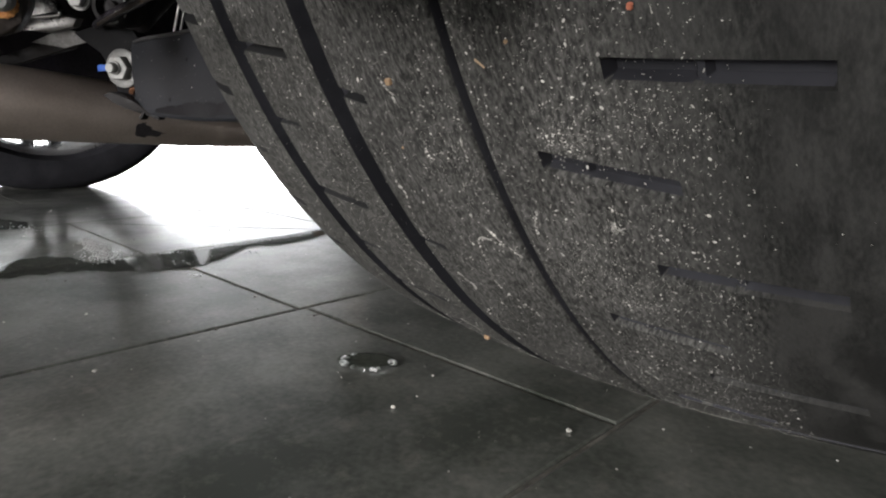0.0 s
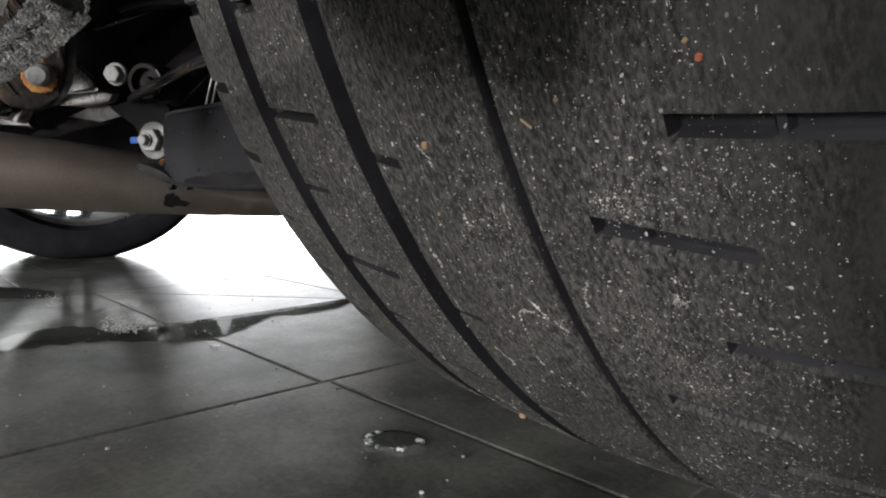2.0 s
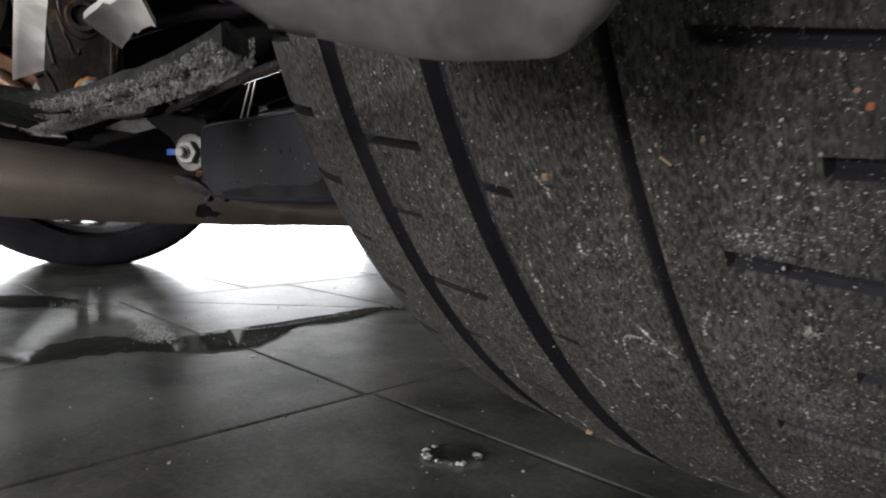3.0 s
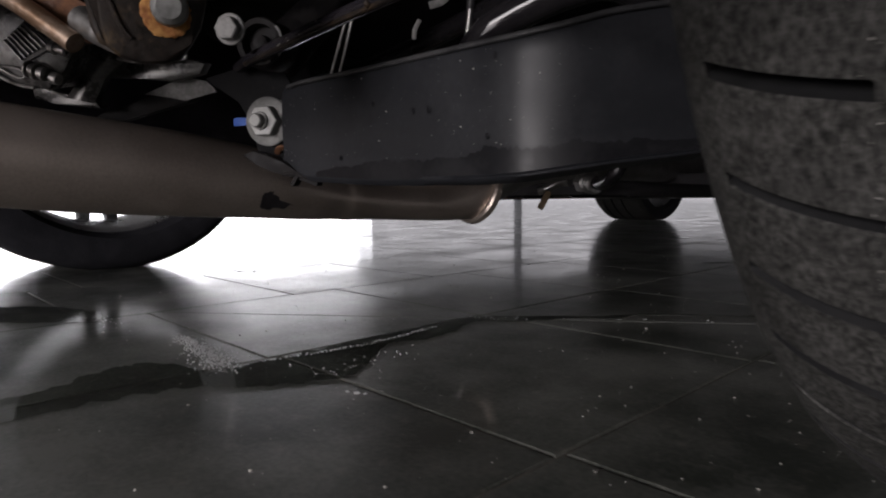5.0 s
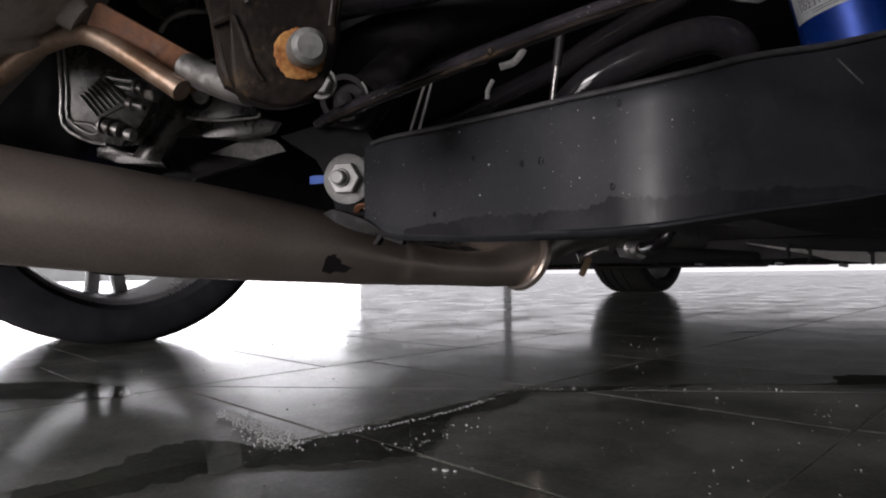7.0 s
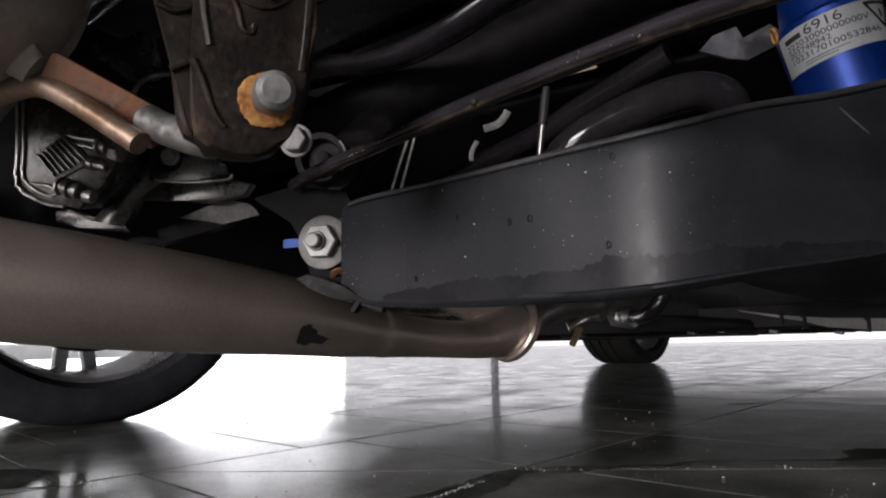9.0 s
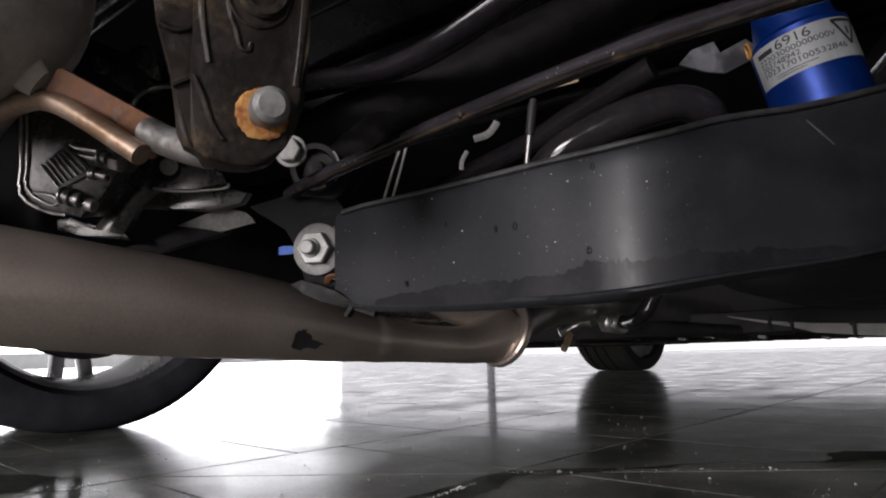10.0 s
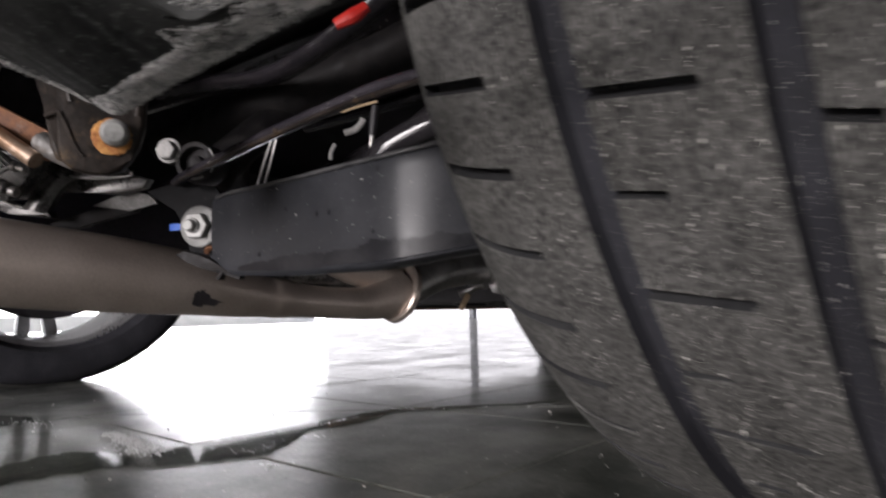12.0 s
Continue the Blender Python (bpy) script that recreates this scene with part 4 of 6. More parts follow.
def spring_arm():
    C = curve_pts(ARM, 6)
    bm = bmesh.new()
    secs = []
    for k, c in enumerate(C):
        d = C[min(k + 1, len(C) - 1)][:2] - C[max(k - 1, 0)][:2]
        d = d / np.linalg.norm(d)
        out = Vector((d[1], -d[0], 0))
        p = Vector((c[0], c[1], 0))
        z1, z0 = c[2], c[3]
        w = 0.0008 + 0.0042 * min(1.0, max(0.0, (c[0] + 0.37) / 0.10))
        prof = [(w, z0 + 0.0006), (w + 0.0003, z0 + 0.0018), (min(w, 0.0012), z0 + 0.0032), (-0.0004, z0 + 0.007), (0.0006, z0 + 0.018), (0.0008, (z0 + z1) / 2), (0.0005, z1 - 0.012), (-0.0002, z1 - 0.005), (-0.0008, z1 - 0.0022), (-0.003, z1), (-0.010, z1 - 0.0006), (-0.012, z1 - 0.003), (-0.0045, z1 - 0.006), (-0.0035, (z0 + z1) / 2), (-0.0045, z0 + 0.006), (-0.008, z0 + 0.002), (-0.016, z0 - 0.0004), (-0.016, z0 - 0.0016), (-0.008, z0 - 0.0012), (-0.002, z0 - 0.0022)]
        secs.append([p + out * u + Vector((0, 0, v)) for u, v in prof])
    add_loft(bm, secs)
    arm = part("spring_arm", bm, M_ECOAT, car, "black stamped steel spring arm with dust specks and small stains", 50)
    # rolled lip along the upper edge
    bm = bmesh.new()
    lip = []
    for k, c in enumerate(C[2:]):
        d = C[min(k + 3, len(C) - 1)][:2] - C[max(k + 1, 0)][:2]
        d = d / np.linalg.norm(d)
        lip.append((c[0] + d[1] * 0.0004, c[1] - d[0] * 0.0004, c[2] - 0.0016, 0.0017))
    add_tube(bm, lip[::3] + [lip[-1]], seg=10, steps=4)
    part("rolled_edge", bm, M_EDGE, arm, "lighter grey rolled edge")
    # back flange of the pan
    bm = bmesh.new()
    secs = []
    for k, c in enumerate(C):
        d = C[min(k + 1, len(C) - 1)][:2] - C[max(k - 1, 0)][:2]
        d = d / np.linalg.norm(d)
        out = Vector((d[1], -d[0], 0))
        p = Vector((c[0], c[1], 0)) - out * 0.076
        low = c[3] + 0.014
        secs.append([p + Vector((0, 0, low)), p + Vector((0, 0, c[2] - 0.01)), p - out * 0.003 + Vector((0, 0, c[2] - 0.01)), p - out * 0.003 + Vector((0, 0, low))])
    add_loft(bm, secs)
    part("back_flange", bm, M_ECOAT, arm)
    # small round drain holes and chips
    for x, y, z, r in ((-0.3165, -0.1655, 0.1715, 0.0016), (-0.369, -0.1735, 0.190, 0.0016), (-0.357, -0.172, 0.190, 0.0018), (-0.4025, -0.178, 0.1975, 0.0014), (-0.432, -0.1830, 0.165, 0.0014), (-0.312, -0.1645, 0.2145, 0.0016)):
        bm = bmesh.new()
        add_lathe(bm, aim(Vector((x, y + 0.0001, z)), (0.15, -1, 0)), [(0, 0), (r * 0.8, 0), (r * 0.7, 0.00015), (0, 0.0002)], 14)
        for v in bm.verts:
            v.co.z += (v.co.z - z) * (0.5 + 0.6 * noise.noise((v.co.x * 900, v.co.z * 900, 2.2)))
        part("stain_spot", bm, M_OIL, arm)
    bm = bmesh.new()
    add_box(bm, aim(Vector((-0.2226, -0.1037, 0.2229)), (0.62, -0.78, 0)) @ Matrix.Rotation(radians(-49), 4, "Z"), 0.0172, 0.0006, 0.0005)
    part("scratch", bm, M_STEEL, arm, "bright scratch through the paint")
    ms = []
    rnd = random.Random(31)
    for k in range(220):
        t = rnd.random() ** 1.2
        c = C[int(t * (len(C) - 20))]
        z = rnd.uniform(c[3] + 0.006, c[2] - 0.004)
        s = 0.00010 * math.exp(rnd.gauss(0.3, 0.6))
        ms.append(Matrix.Translation((c[0], c[1] - 0.0009, z)) @ Matrix.Diagonal((s, s, s, 1)))
    crumbs("dust", ms, M_GRIT, arm, "pale specks of dust")

    # dark oily band along the lower edge
    bm = bmesh.new()
    lo, hi = [], []
    for q in range(4 * 9, 4 * 62):
        k, w = divmod(q, 4)
        c, e = C[k], C[k + 1]
        c = c + (e - c) * (w / 4)
        d = C[k + 1][:2] - C[k - 1][:2]
        d = d / np.linalg.norm(d)
        off = Vector((d[1], -d[0], 0)) * 0.0013
        h = 0.0004 + 0.0125 * math.sin(math.pi * (k + w / 4 - 8.9) / 53.5) ** 0.55 * (1 + 0.30 * noise.noise((q * 0.12, 1.5, 0.2)) + 0.20 * noise.noise((q * 0.45, 2.5, 0.2)) + 0.12 * noise.noise((q * 1.4, 4.5, 0.2)))
        lo.append(bm.verts.new(Vector((c[0], c[1], c[3] + 0.0016)) + off * 0.95))
        hi.append(bm.verts.new(Vector((c[0], c[1], c[3] + 0.003 + h)) + off))
    for k in range(len(lo) - 1):
        bm.faces.new((lo[k], lo[k + 1], hi[k + 1], hi[k]))
    part("oil_stain", bm, M_OIL, arm, "dark oily stain with a ragged edge")

    # mounting bracket with its bolt
    n = Vector((0.52, -0.85, -0.05)).normalized()
    mb = aim(Vector((-0.503, -0.196, 0.195)), n)
    bm = bmesh.new()
    add_plate(bm, mb @ Matrix.Translation((0, 0, -0.010)), [(-0.026, 0.040), (0.012, 0.034), (0.020, 0.020), (0.022, -0.010), (0.012, -0.026), (-0.004, -0.028), (-0.014, -0.022), (-0.017, 0.000), (-0.026, 0.016), (-0.045, 0.026), (-0.055, 0.034)], 0.005, 0.0012)
    add_plate(bm, mb @ Matrix.Translation((0.006, 0, -0.055)), round_rect(0.046, 0.05, 0.01), 0.045, 0.002)
    br = part("arm_bracket", bm, M_PITCH, car, "black steel bracket that carries the spring arm")
    b, m = flange_bolt(Vector((-0.503, -0.196, 0.195)) - n * 0.004 - mb.to_3x3() @ Vector((0.0022, 0, 0)), n, 0.0178, 0.009, br)
    bm = bmesh.new()
    add_hex(bm, m @ Matrix.Translation((0, 0, 0.0026)), 0.0118, 0.0078)
    add_lathe(bm, m @ Matrix.Translation((-0.0012, 0.0, 0.0096)), [(0.0068, 0), (0.0062, 0.0025), (0.0050, 0.0028), (0.0048, 0.0075), (0.0040, 0.0085), (0, 0.0085)], 24)
    part("nut", bm, M_ZINC, br, "zinc-plated hexagon nut and stud end")
    bm = bmesh.new()
    add_plate(bm, m @ Matrix.Translation((-0.0235, 0.0008, -0.0012)), [(-0.0065, -0.0028), (-0.002, -0.0031), (0.003, -0.0024), (0.0068, -0.0028), (0.0066, 0.0030), (0.001, 0.0027), (-0.003, 0.0033), (-0.0063, 0.0026)], 0.0012, 0.0003)
    part("paint_mark", bm, M_BLUEMARK, br, "stripe of bright blue marker paint")
    bm = bmesh.new()
    add_lathe(bm, mb @ Matrix.Translation((0.010, -0.0225, -0.006)) @ Matrix.Rotation(radians(55), 4, "X"), [(0.005, 0), (0.0088, 0), (0.009, 0.002), (0.005, 0.002)], 24, True)
    part("rust_ring", bm, M_RUSTSTEEL, br, "rust-yellow ring")
    bm = bmesh.new()
    add_plate(bm, mb @ Matrix.Translation((0, 0, -0.004)), [(-0.0165, -0.0243), (-0.0083, -0.0215), (0.0060, -0.0262), (0.0158, -0.0297), (0.0275, -0.0375), (0.0215, -0.0410), (0.0077, -0.0368), (-0.0060, -0.0310)], 0.016, 0.0012)
    add_box(bm, mb @ Matrix.Translation((0.0300, -0.0415, 0.006)) @ Matrix.Rotation(radians(-20), 4, "Z"), 0.024, 0.0042, 0.009, 0.001)
    add_box(bm, mb @ Matrix.Translation((0.0250, -0.0420, 0.008)) @ Matrix.Rotation(radians(55), 4, "Z"), 0.011, 0.0030, 0.009, 0.0008)
    add_tube(bm, [(*(mb @ Vector((x, y, 0.012))), 0.0012) for x, y in ((0.016, -0.0385), (0.023, -0.0380), (0.029, -0.0400), (0.0405, -0.0425))], seg=8)
    part("cable_clip", bm, M_SOOT, br, "black plastic cable clip")


spring_arm()


# ---- coil spring, damper, links over the arm ----
def text_mesh(bm, words, size, wrap, x0, y0, width=0.0):
    """Letters laid on a cylinder: wrap(x, y) gives the place."""
    cu = bpy.data.curves.new("letters", "FONT")
    cu.body, cu.size = words, size
    ob = bpy.data.objects.new("letters", cu)
    me = ob.to_mesh()
    tmp = bmesh.new()
    tmp.from_mesh(me)
    ob.to_mesh_clear()
    xs = [v.co.x for v in tmp.verts]
    k = width / (max(xs) - min(xs)) if width and xs else 1.0
    table = {v: bm.verts.new(wrap(x0 + v.co.x * k, y0 + v.co.y)) for v in tmp.verts}
    for f in tmp.faces:
        bm.faces.new([table[v] for v in f.verts])
    tmp.free()
    bpy.data.objects.remove(ob)
    bpy.data.curves.remove(cu)


def damper():
    c = Vector((-0.2345, -0.0497, 0.2775))
    axis = Vector((-0.17, -0.13, 0.975)).normalized()
    toward = Vector((0.20, -0.95, 0.0))
    x = axis.cross(-toward).normalized()
    if x.x < 0:
        x = -x
    yv = axis
    zv = x.cross(yv).normalized()
    if zv.dot(toward) < 0:
        zv = -zv
    R = 0.0258
    bm = bmesh.new()
    add_lathe(bm, aim(c, axis), [(0, -0.065), (0.022, -0.065), (R, -0.060), (R, 0.0195), (0.0225, 0.0225), (0.010, 0.084), (0.010, 0.2), (0, 0.2)], 56)
    d = part("damper", bm, M_BLUE, car, "bright blue shock absorber with a white printed label")

    def wrap(u, v, lift=0.0004):
        a = u / R
        return c + (zv * math.cos(a) + x * math.sin(a)) * (R + lift) + yv * v

    bm = bmesh.new()
    us, vs = np.linspace(-0.032, 0.034, 24), (-0.0068, 0.0165)
    rows = [[bm.verts.new(wrap(u, v, 0.0002)) for u in us] for v in vs]
    for j in range(len(us) - 1):
        bm.faces.new((rows[0][j], rows[0][j + 1], rows[1][j + 1], rows[1][j]))
    part("label", bm, M_LABEL, d, "white printed paper label")
    bm = bmesh.new()
    text_mesh(bm, "6916", 0.0075, wrap, -0.014, 0.0103, 0.018)
    text_mesh(bm, "22203000000000V", 0.0046, wrap, -0.026, 0.0062, 0.042)
    text_mesh(bm, "203748942", 0.0044, wrap, -0.026, 0.0024, 0.023)
    text_mesh(bm, "1023170100532846", 0.0046, wrap, -0.026, -0.0014, 0.045)
    for u0, v0, w, h in ((-0.026, 0.0106, 0.0105, 0.0028), (-0.018, -0.0036, 0.022, 0.0004), (-0.018, -0.0050, 0.016, 0.0004), (0.0155, 0.0136, 0.017, 0.0018)):
        for q in range(8):
            bm.faces.new([bm.verts.new(wrap(u0 + w * s, v0 + h * t)) for s, t in ((q / 8, 0), (q / 8 + 0.125, 0), (q / 8 + 0.125, 1), (q / 8, 1))])
    for side in (-1, 1):
        for q in range(6):
            f = [(0.0078 * (1 - (q + s) / 6), 0.0140 - 0.0138 * (q + s) / 6) for s in (0, 1)]
            bm.faces.new([bm.verts.new(wrap(0.024 + side * u, v)) for u, v in ((f[0][0] + 0.0008, f[0][1]), (f[1][0] + 0.0008, f[1][1]), (f[1][0] - 0.0012, f[1][1]), (f[0][0] - 0.0012, f[0][1]))])
    bm.faces.new([bm.verts.new(wrap(0.0232 + u, v)) for u, v in ((0, 0.0105), (0.0016, 0.0105), (0.0016, 0.0062), (0, 0.0062))])
    part("print", bm, M_INK, d, "black printed numbers and a warning triangle", 0)
    bm = bmesh.new()
    add_tube(bm, [(*wrap(-0.034 + 0.004 * math.cos(t), 0.0215 + 0.0042 * math.sin(t), 0.0006), 0.0009) for t in np.linspace(0, 2 * math.pi, 9)], seg=6, steps=3, caps=False)
    part("ring_mark", bm, M_RUST, d, "small orange ring")


damper()


def links():
    bm = bmesh.new()
    add_tube(bm, [(-0.390, -0.112, 0.226, 0.010), (-0.366, -0.112, 0.244, 0.011), (-0.347, -0.104, 0.255, 0.0115), (-0.322, -0.091, 0.265, 0.0115), (-0.302, -0.073, 0.271, 0.0115), (-0.292, -0.055, 0.267, 0.0115), (-0.297, -0.036, 0.257, 0.011), (-0.315, -0.025, 0.252, 0.011)], seg=18)
    part("coil_spring", bm, M_GLOSS, car, "thick glossy black turn of the coil spring")
    bm = bmesh.new()
    add_lathe(bm, aim(Vector((-0.252, -0.030, 0.203)), (0.1, -0.05, 1)), [(0.03, 0), (0.058, 0.0), (0.062, 0.003), (0.062, 0.009), (0.057, 0.013), (0.03, 0.014)], 40, True)
    part("spring_seat", bm, M_PLASTIC, car, "black rubber spring seat")
    # lateral link with a pressed rib
    bm = bmesh.new()
    add_tube(bm, [(-0.520, -0.209, 0.234), (-0.494, -0.210, 0.237), (-0.413, -0.211, 0.2405), (-0.351, -0.214, 0.2415), (-0.294, -0.214, 0.2425), (-0.246, -0.216, 0.2415), (-0.200, -0.221, 0.235), (-0.165, -0.224, 0.230)], 0.0052, 14, flat=0.8)
    ln = part("lateral_link", bm, M_BLACK, car, "black dusty suspension link")
    bm = bmesh.new()
    add_tube(bm, [(-0.500, -0.2145, 0.2325), (-0.413, -0.2155, 0.2365), (-0.294, -0.2185, 0.2385), (-0.20, -0.2255, 0.2315)], 0.0016, 8)
    part("rib", bm, M_RUBBER, ln, "brown dirt-caked lower rib")
    bm = bmesh.new()
    bmesh.ops.create_icosphere(bm, subdivisions=2, radius=0.0022, matrix=Matrix.Translation((-0.352, -0.2185, 0.2395)))
    part("weld_lump", bm, M_RUBBER, ln)
    bm = bmesh.new()
    add_tube(bm, [(-0.358, -0.158, 0.2675), (-0.340, -0.1555, 0.2682), (-0.323, -0.153, 0.2680)], 0.0007, 6)
    part("paint_strip", bm, M_BRASS, ln, "thin pale paint strip")
    # bushing with rings and a bolt head
    bm = bmesh.new()
    ax = Vector((0.62, -0.76, -0.1))
    add_lathe(bm, aim(Vector((-0.497, -0.203, 0.248)), ax), [(0, -0.03), (0.016, -0.03), (0.0175, -0.026), (0.0175, 0.002), (0.0165, 0.004), (0.013, 0.004), (0.012, -0.004), (0.006, -0.004), (0.005, 0.002), (0, 0.002)], 40)
    bu = part("bushing", bm, M_SOOT, car, "black suspension bushing with pale rings")
    for r0, r1, h, a0, a1 in ((0.0135, 0.0152, 0.0046, 215, 300), (0.0158, 0.0172, 0.0043, 325, 400)):
        bm = bmesh.new()
        mm = aim(Vector((-0.497, -0.203, 0.248)), ax)
        A = [bm.verts.new(mm @ Vector((r0 * math.cos(radians(a)), r0 * math.sin(radians(a)), h))) for a in np.linspace(a0, a1, 16)]
        B = [bm.verts.new(mm @ Vector((r1 * math.cos(radians(a)), r1 * math.sin(radians(a)), h - 0.0004))) for a in np.linspace(a0, a1, 16)]
        for k in range(15):
            bm.faces.new((A[k], A[k + 1], B[k + 1], B[k]))
        part("pale_ring", bm, M_DULL, bu, "pale grey arc on the bushing")
    b, m = flange_bolt((-0.480, -0.233, 0.249), ax, 0.0100, 0.006, bu, mat=M_DULL)
    bm = bmesh.new()
    add_hex(bm, m @ Matrix.Translation((0, 0, 0.0026)), 0.0078, 0.0065)
    part("nut", bm, M_DULL, bu)
    # upper links and subframe members
    for nm, pts, r, fl, mt, lb in (
        ("upper_link", [(-0.62, -0.18, 0.345), (-0.558, -0.160, 0.345), (-0.505, -0.137, 0.342), (-0.449, -0.127, 0.347), (-0.38, -0.110, 0.372), (-0.30, -0.09, 0.41), (-0.2, -0.06, 0.46)], 0.013, 0.6, M_BLACK, "black upper suspension link"),
        ("subframe_tube", [(-0.95, -0.10, 0.36), (-0.75, -0.09, 0.34), (-0.58, -0.10, 0.335), (-0.47, -0.04, 0.37), (-0.36, 0.03, 0.42)], 0.030, 0.8, M_SOOT, "black subframe cross tube"),
        ("subframe_leg", [(-0.53, -0.175, 0.245), (-0.54, -0.14, 0.28), (-0.55, -0.08, 0.33), (-0.56, 0.02, 0.38)], 0.024, 0.7, M_SOOT, "black subframe leg"),
        ("trailing_arm", [(-0.16, -0.03, 0.30), (-0.24, 0.12, 0.29), (-0.32, 0.32, 0.27), (-0.36, 0.55, 0.26)], 0.026, 0.7, M_GLOSS, "black trailing arm running forward"),
        ("brake_hose", [(-0.470, 0.285, 0.225), (-0.478, 0.262, 0.190), (-0.492, 0.255, 0.164), (-0.515, 0.268, 0.154), (-0.54, 0.288, 0.156)], 0.0085, 1.0, M_BLACK, "bent black rubber hose"),
        ("sway_bar", [(-0.95, 0.05, 0.30), (-0.70, 0.03, 0.29), (-0.50, 0.03, 0.315), (-0.44, 0.03, 0.33), (-0.36, 0.03, 0.35)], 0.010, 1.0, M_GLOSS, "black anti-roll bar")):
        bm = bmesh.new()
        add_tube(bm, pts, r, 16, flat=fl)
        part(nm, bm, mt, car, lb)
    # pressed inner panel above the links
    bm = bmesh.new()
    way = [(-0.86, -0.21, 0.345), (-0.700, -0.105, 0.385), (-0.593, -0.020, 0.412), (-0.545, 0.025, 0.450), (-0.510, 0.050, 0.492), (-0.455, 0.090, 0.540)]
    C = curve_pts(way, 5)
    add_loft(bm, [[Vector(q), Vector(q) + Vector((0.004, 0.004, -0.003)), Vector(q) + Vector((0.010, 0.006, 0.001)), Vector(q) + Vector((0.12, 0.05, 0.014)), Vector(q) + Vector((0.12, 0.05, 0.018)), Vector(q) + Vector((0.010, 0.006, 0.005))] for q in C])
    liner = part("inner_panel", bm, M_GLOSS, car, "black pressed inner panel with a folded edge")
    rnd = random.Random(77)
    ms = []
    for k in range(140):
        q = Vector(C[rnd.randrange(len(C))]) + Vector((0.12, 0.05, 0.014)) * rnd.random()
        s = rnd.uniform(0.0003, 0.0010)
        ms.append(Matrix.Translation(q - Vector((0, 0, 0.001))) @ Matrix.Rotation(rnd.uniform(0, 3.1), 4, "Y") @ Matrix.Diagonal((s, s * rnd.uniform(0.4, 1), s * 0.5, 1)))
    crumbs("dust", ms, M_GRIT, liner, "pale specks of dust")
    ms = []
    for k in range(60):
        t = rnd.random()
        q = Vector((-0.494, -0.210, 0.237)).lerp(Vector((-0.246, -0.216, 0.2415)), t) + Vector((rnd.gauss(0, 0.002), -0.004, rnd.gauss(0, 0.002)))
        s = rnd.uniform(0.0002, 0.0005)
        ms.append(Matrix.Translation(q) @ Matrix.Diagonal((s, s, s, 1)))
    crumbs("dust", ms, M_GRIT, ln, "pale specks of dust")
    # thin bright rod, shiny bracket edges, curved tags
    bm = bmesh.new()
    add_lathe(bm, aim(Vector((-0.4085, -0.089, 0.238)), (0.2, -0.02, 1)), [(0, 0), (0.0021, 0), (0.0021, 0.036), (0, 0.036)], 12)
    rod = part("link_rod", bm, M_STEEL, car, "thin bright steel rod")
    bm = bmesh.new()
    add_lathe(bm, aim(Vector((-0.4015, -0.0897, 0.273)), (0.2, -0.02, 1)), [(0, 0), (0.0032, 0), (0.0034, 0.020), (0.0025, 0.026), (0, 0.027)], 12)
    part("rod_boot", bm, M_PLASTIC, rod, "black rubber boot")
    for dx in (0.0, 0.010):
        bm = bmesh.new()
        add_tube(bm, [(-0.490 + 0.5 * dx, -0.151 + 0.4 * dx, 0.230), (-0.483 + 0.4 * dx, -0.1475 + 0.4 * dx, 0.253), (-0.475 + 0.25 * dx, -0.144 + 0.3 * dx, 0.276)], 0.0011, 8)
        part("bracket_rib", bm, M_STEEL, car, "thin bright line along a black bracket")
    for pts, r in (([(-0.480, -0.058, 0.299), (-0.472, -0.051, 0.302), (-0.467, -0.047, 0.308), (-0.464, -0.046, 0.313)], 0.0030), ([(-0.478, -0.077, 0.268), (-0.477, -0.077, 0.275), (-0.473, -0.075, 0.283)], 0.0018)):
        bm = bmesh.new()
        add_tube(bm, pts, r, 8, flat=0.25, up=(0.62, -0.70, -0.35))
        part("paper_tag", bm, M_DULL, car, "curved pale paper tag")
    # pale bracket plate behind the spring
    bm = bmesh.new()
    w = [(-0.304, -0.059, 0.302), (-0.297, -0.054, 0.311), (-0.286, -0.045, 0.316), (-0.284, -0.041, 0.309), (-0.271, -0.031, 0.317), (-0.262, -0.022, 0.308), (-0.283, -0.037, 0.296), (-0.292, -0.046, 0.297)]
    lo = [bm.verts.new(p) for p in w]
    hi = [bm.verts.new((p[0] - 0.002, p[1] + 0.003, p[2] + 0.001)) for p in w]
    bm.faces.new(lo)
    bm.faces.new(hi[::-1])
    for k in range(8):
        bm.faces.new((lo[k], lo[(k + 1) % 8], hi[(k + 1) % 8], hi[k]))
    part("bracket_plate", bm, M_STEEL, car, "pale bare metal bracket plate")


links()


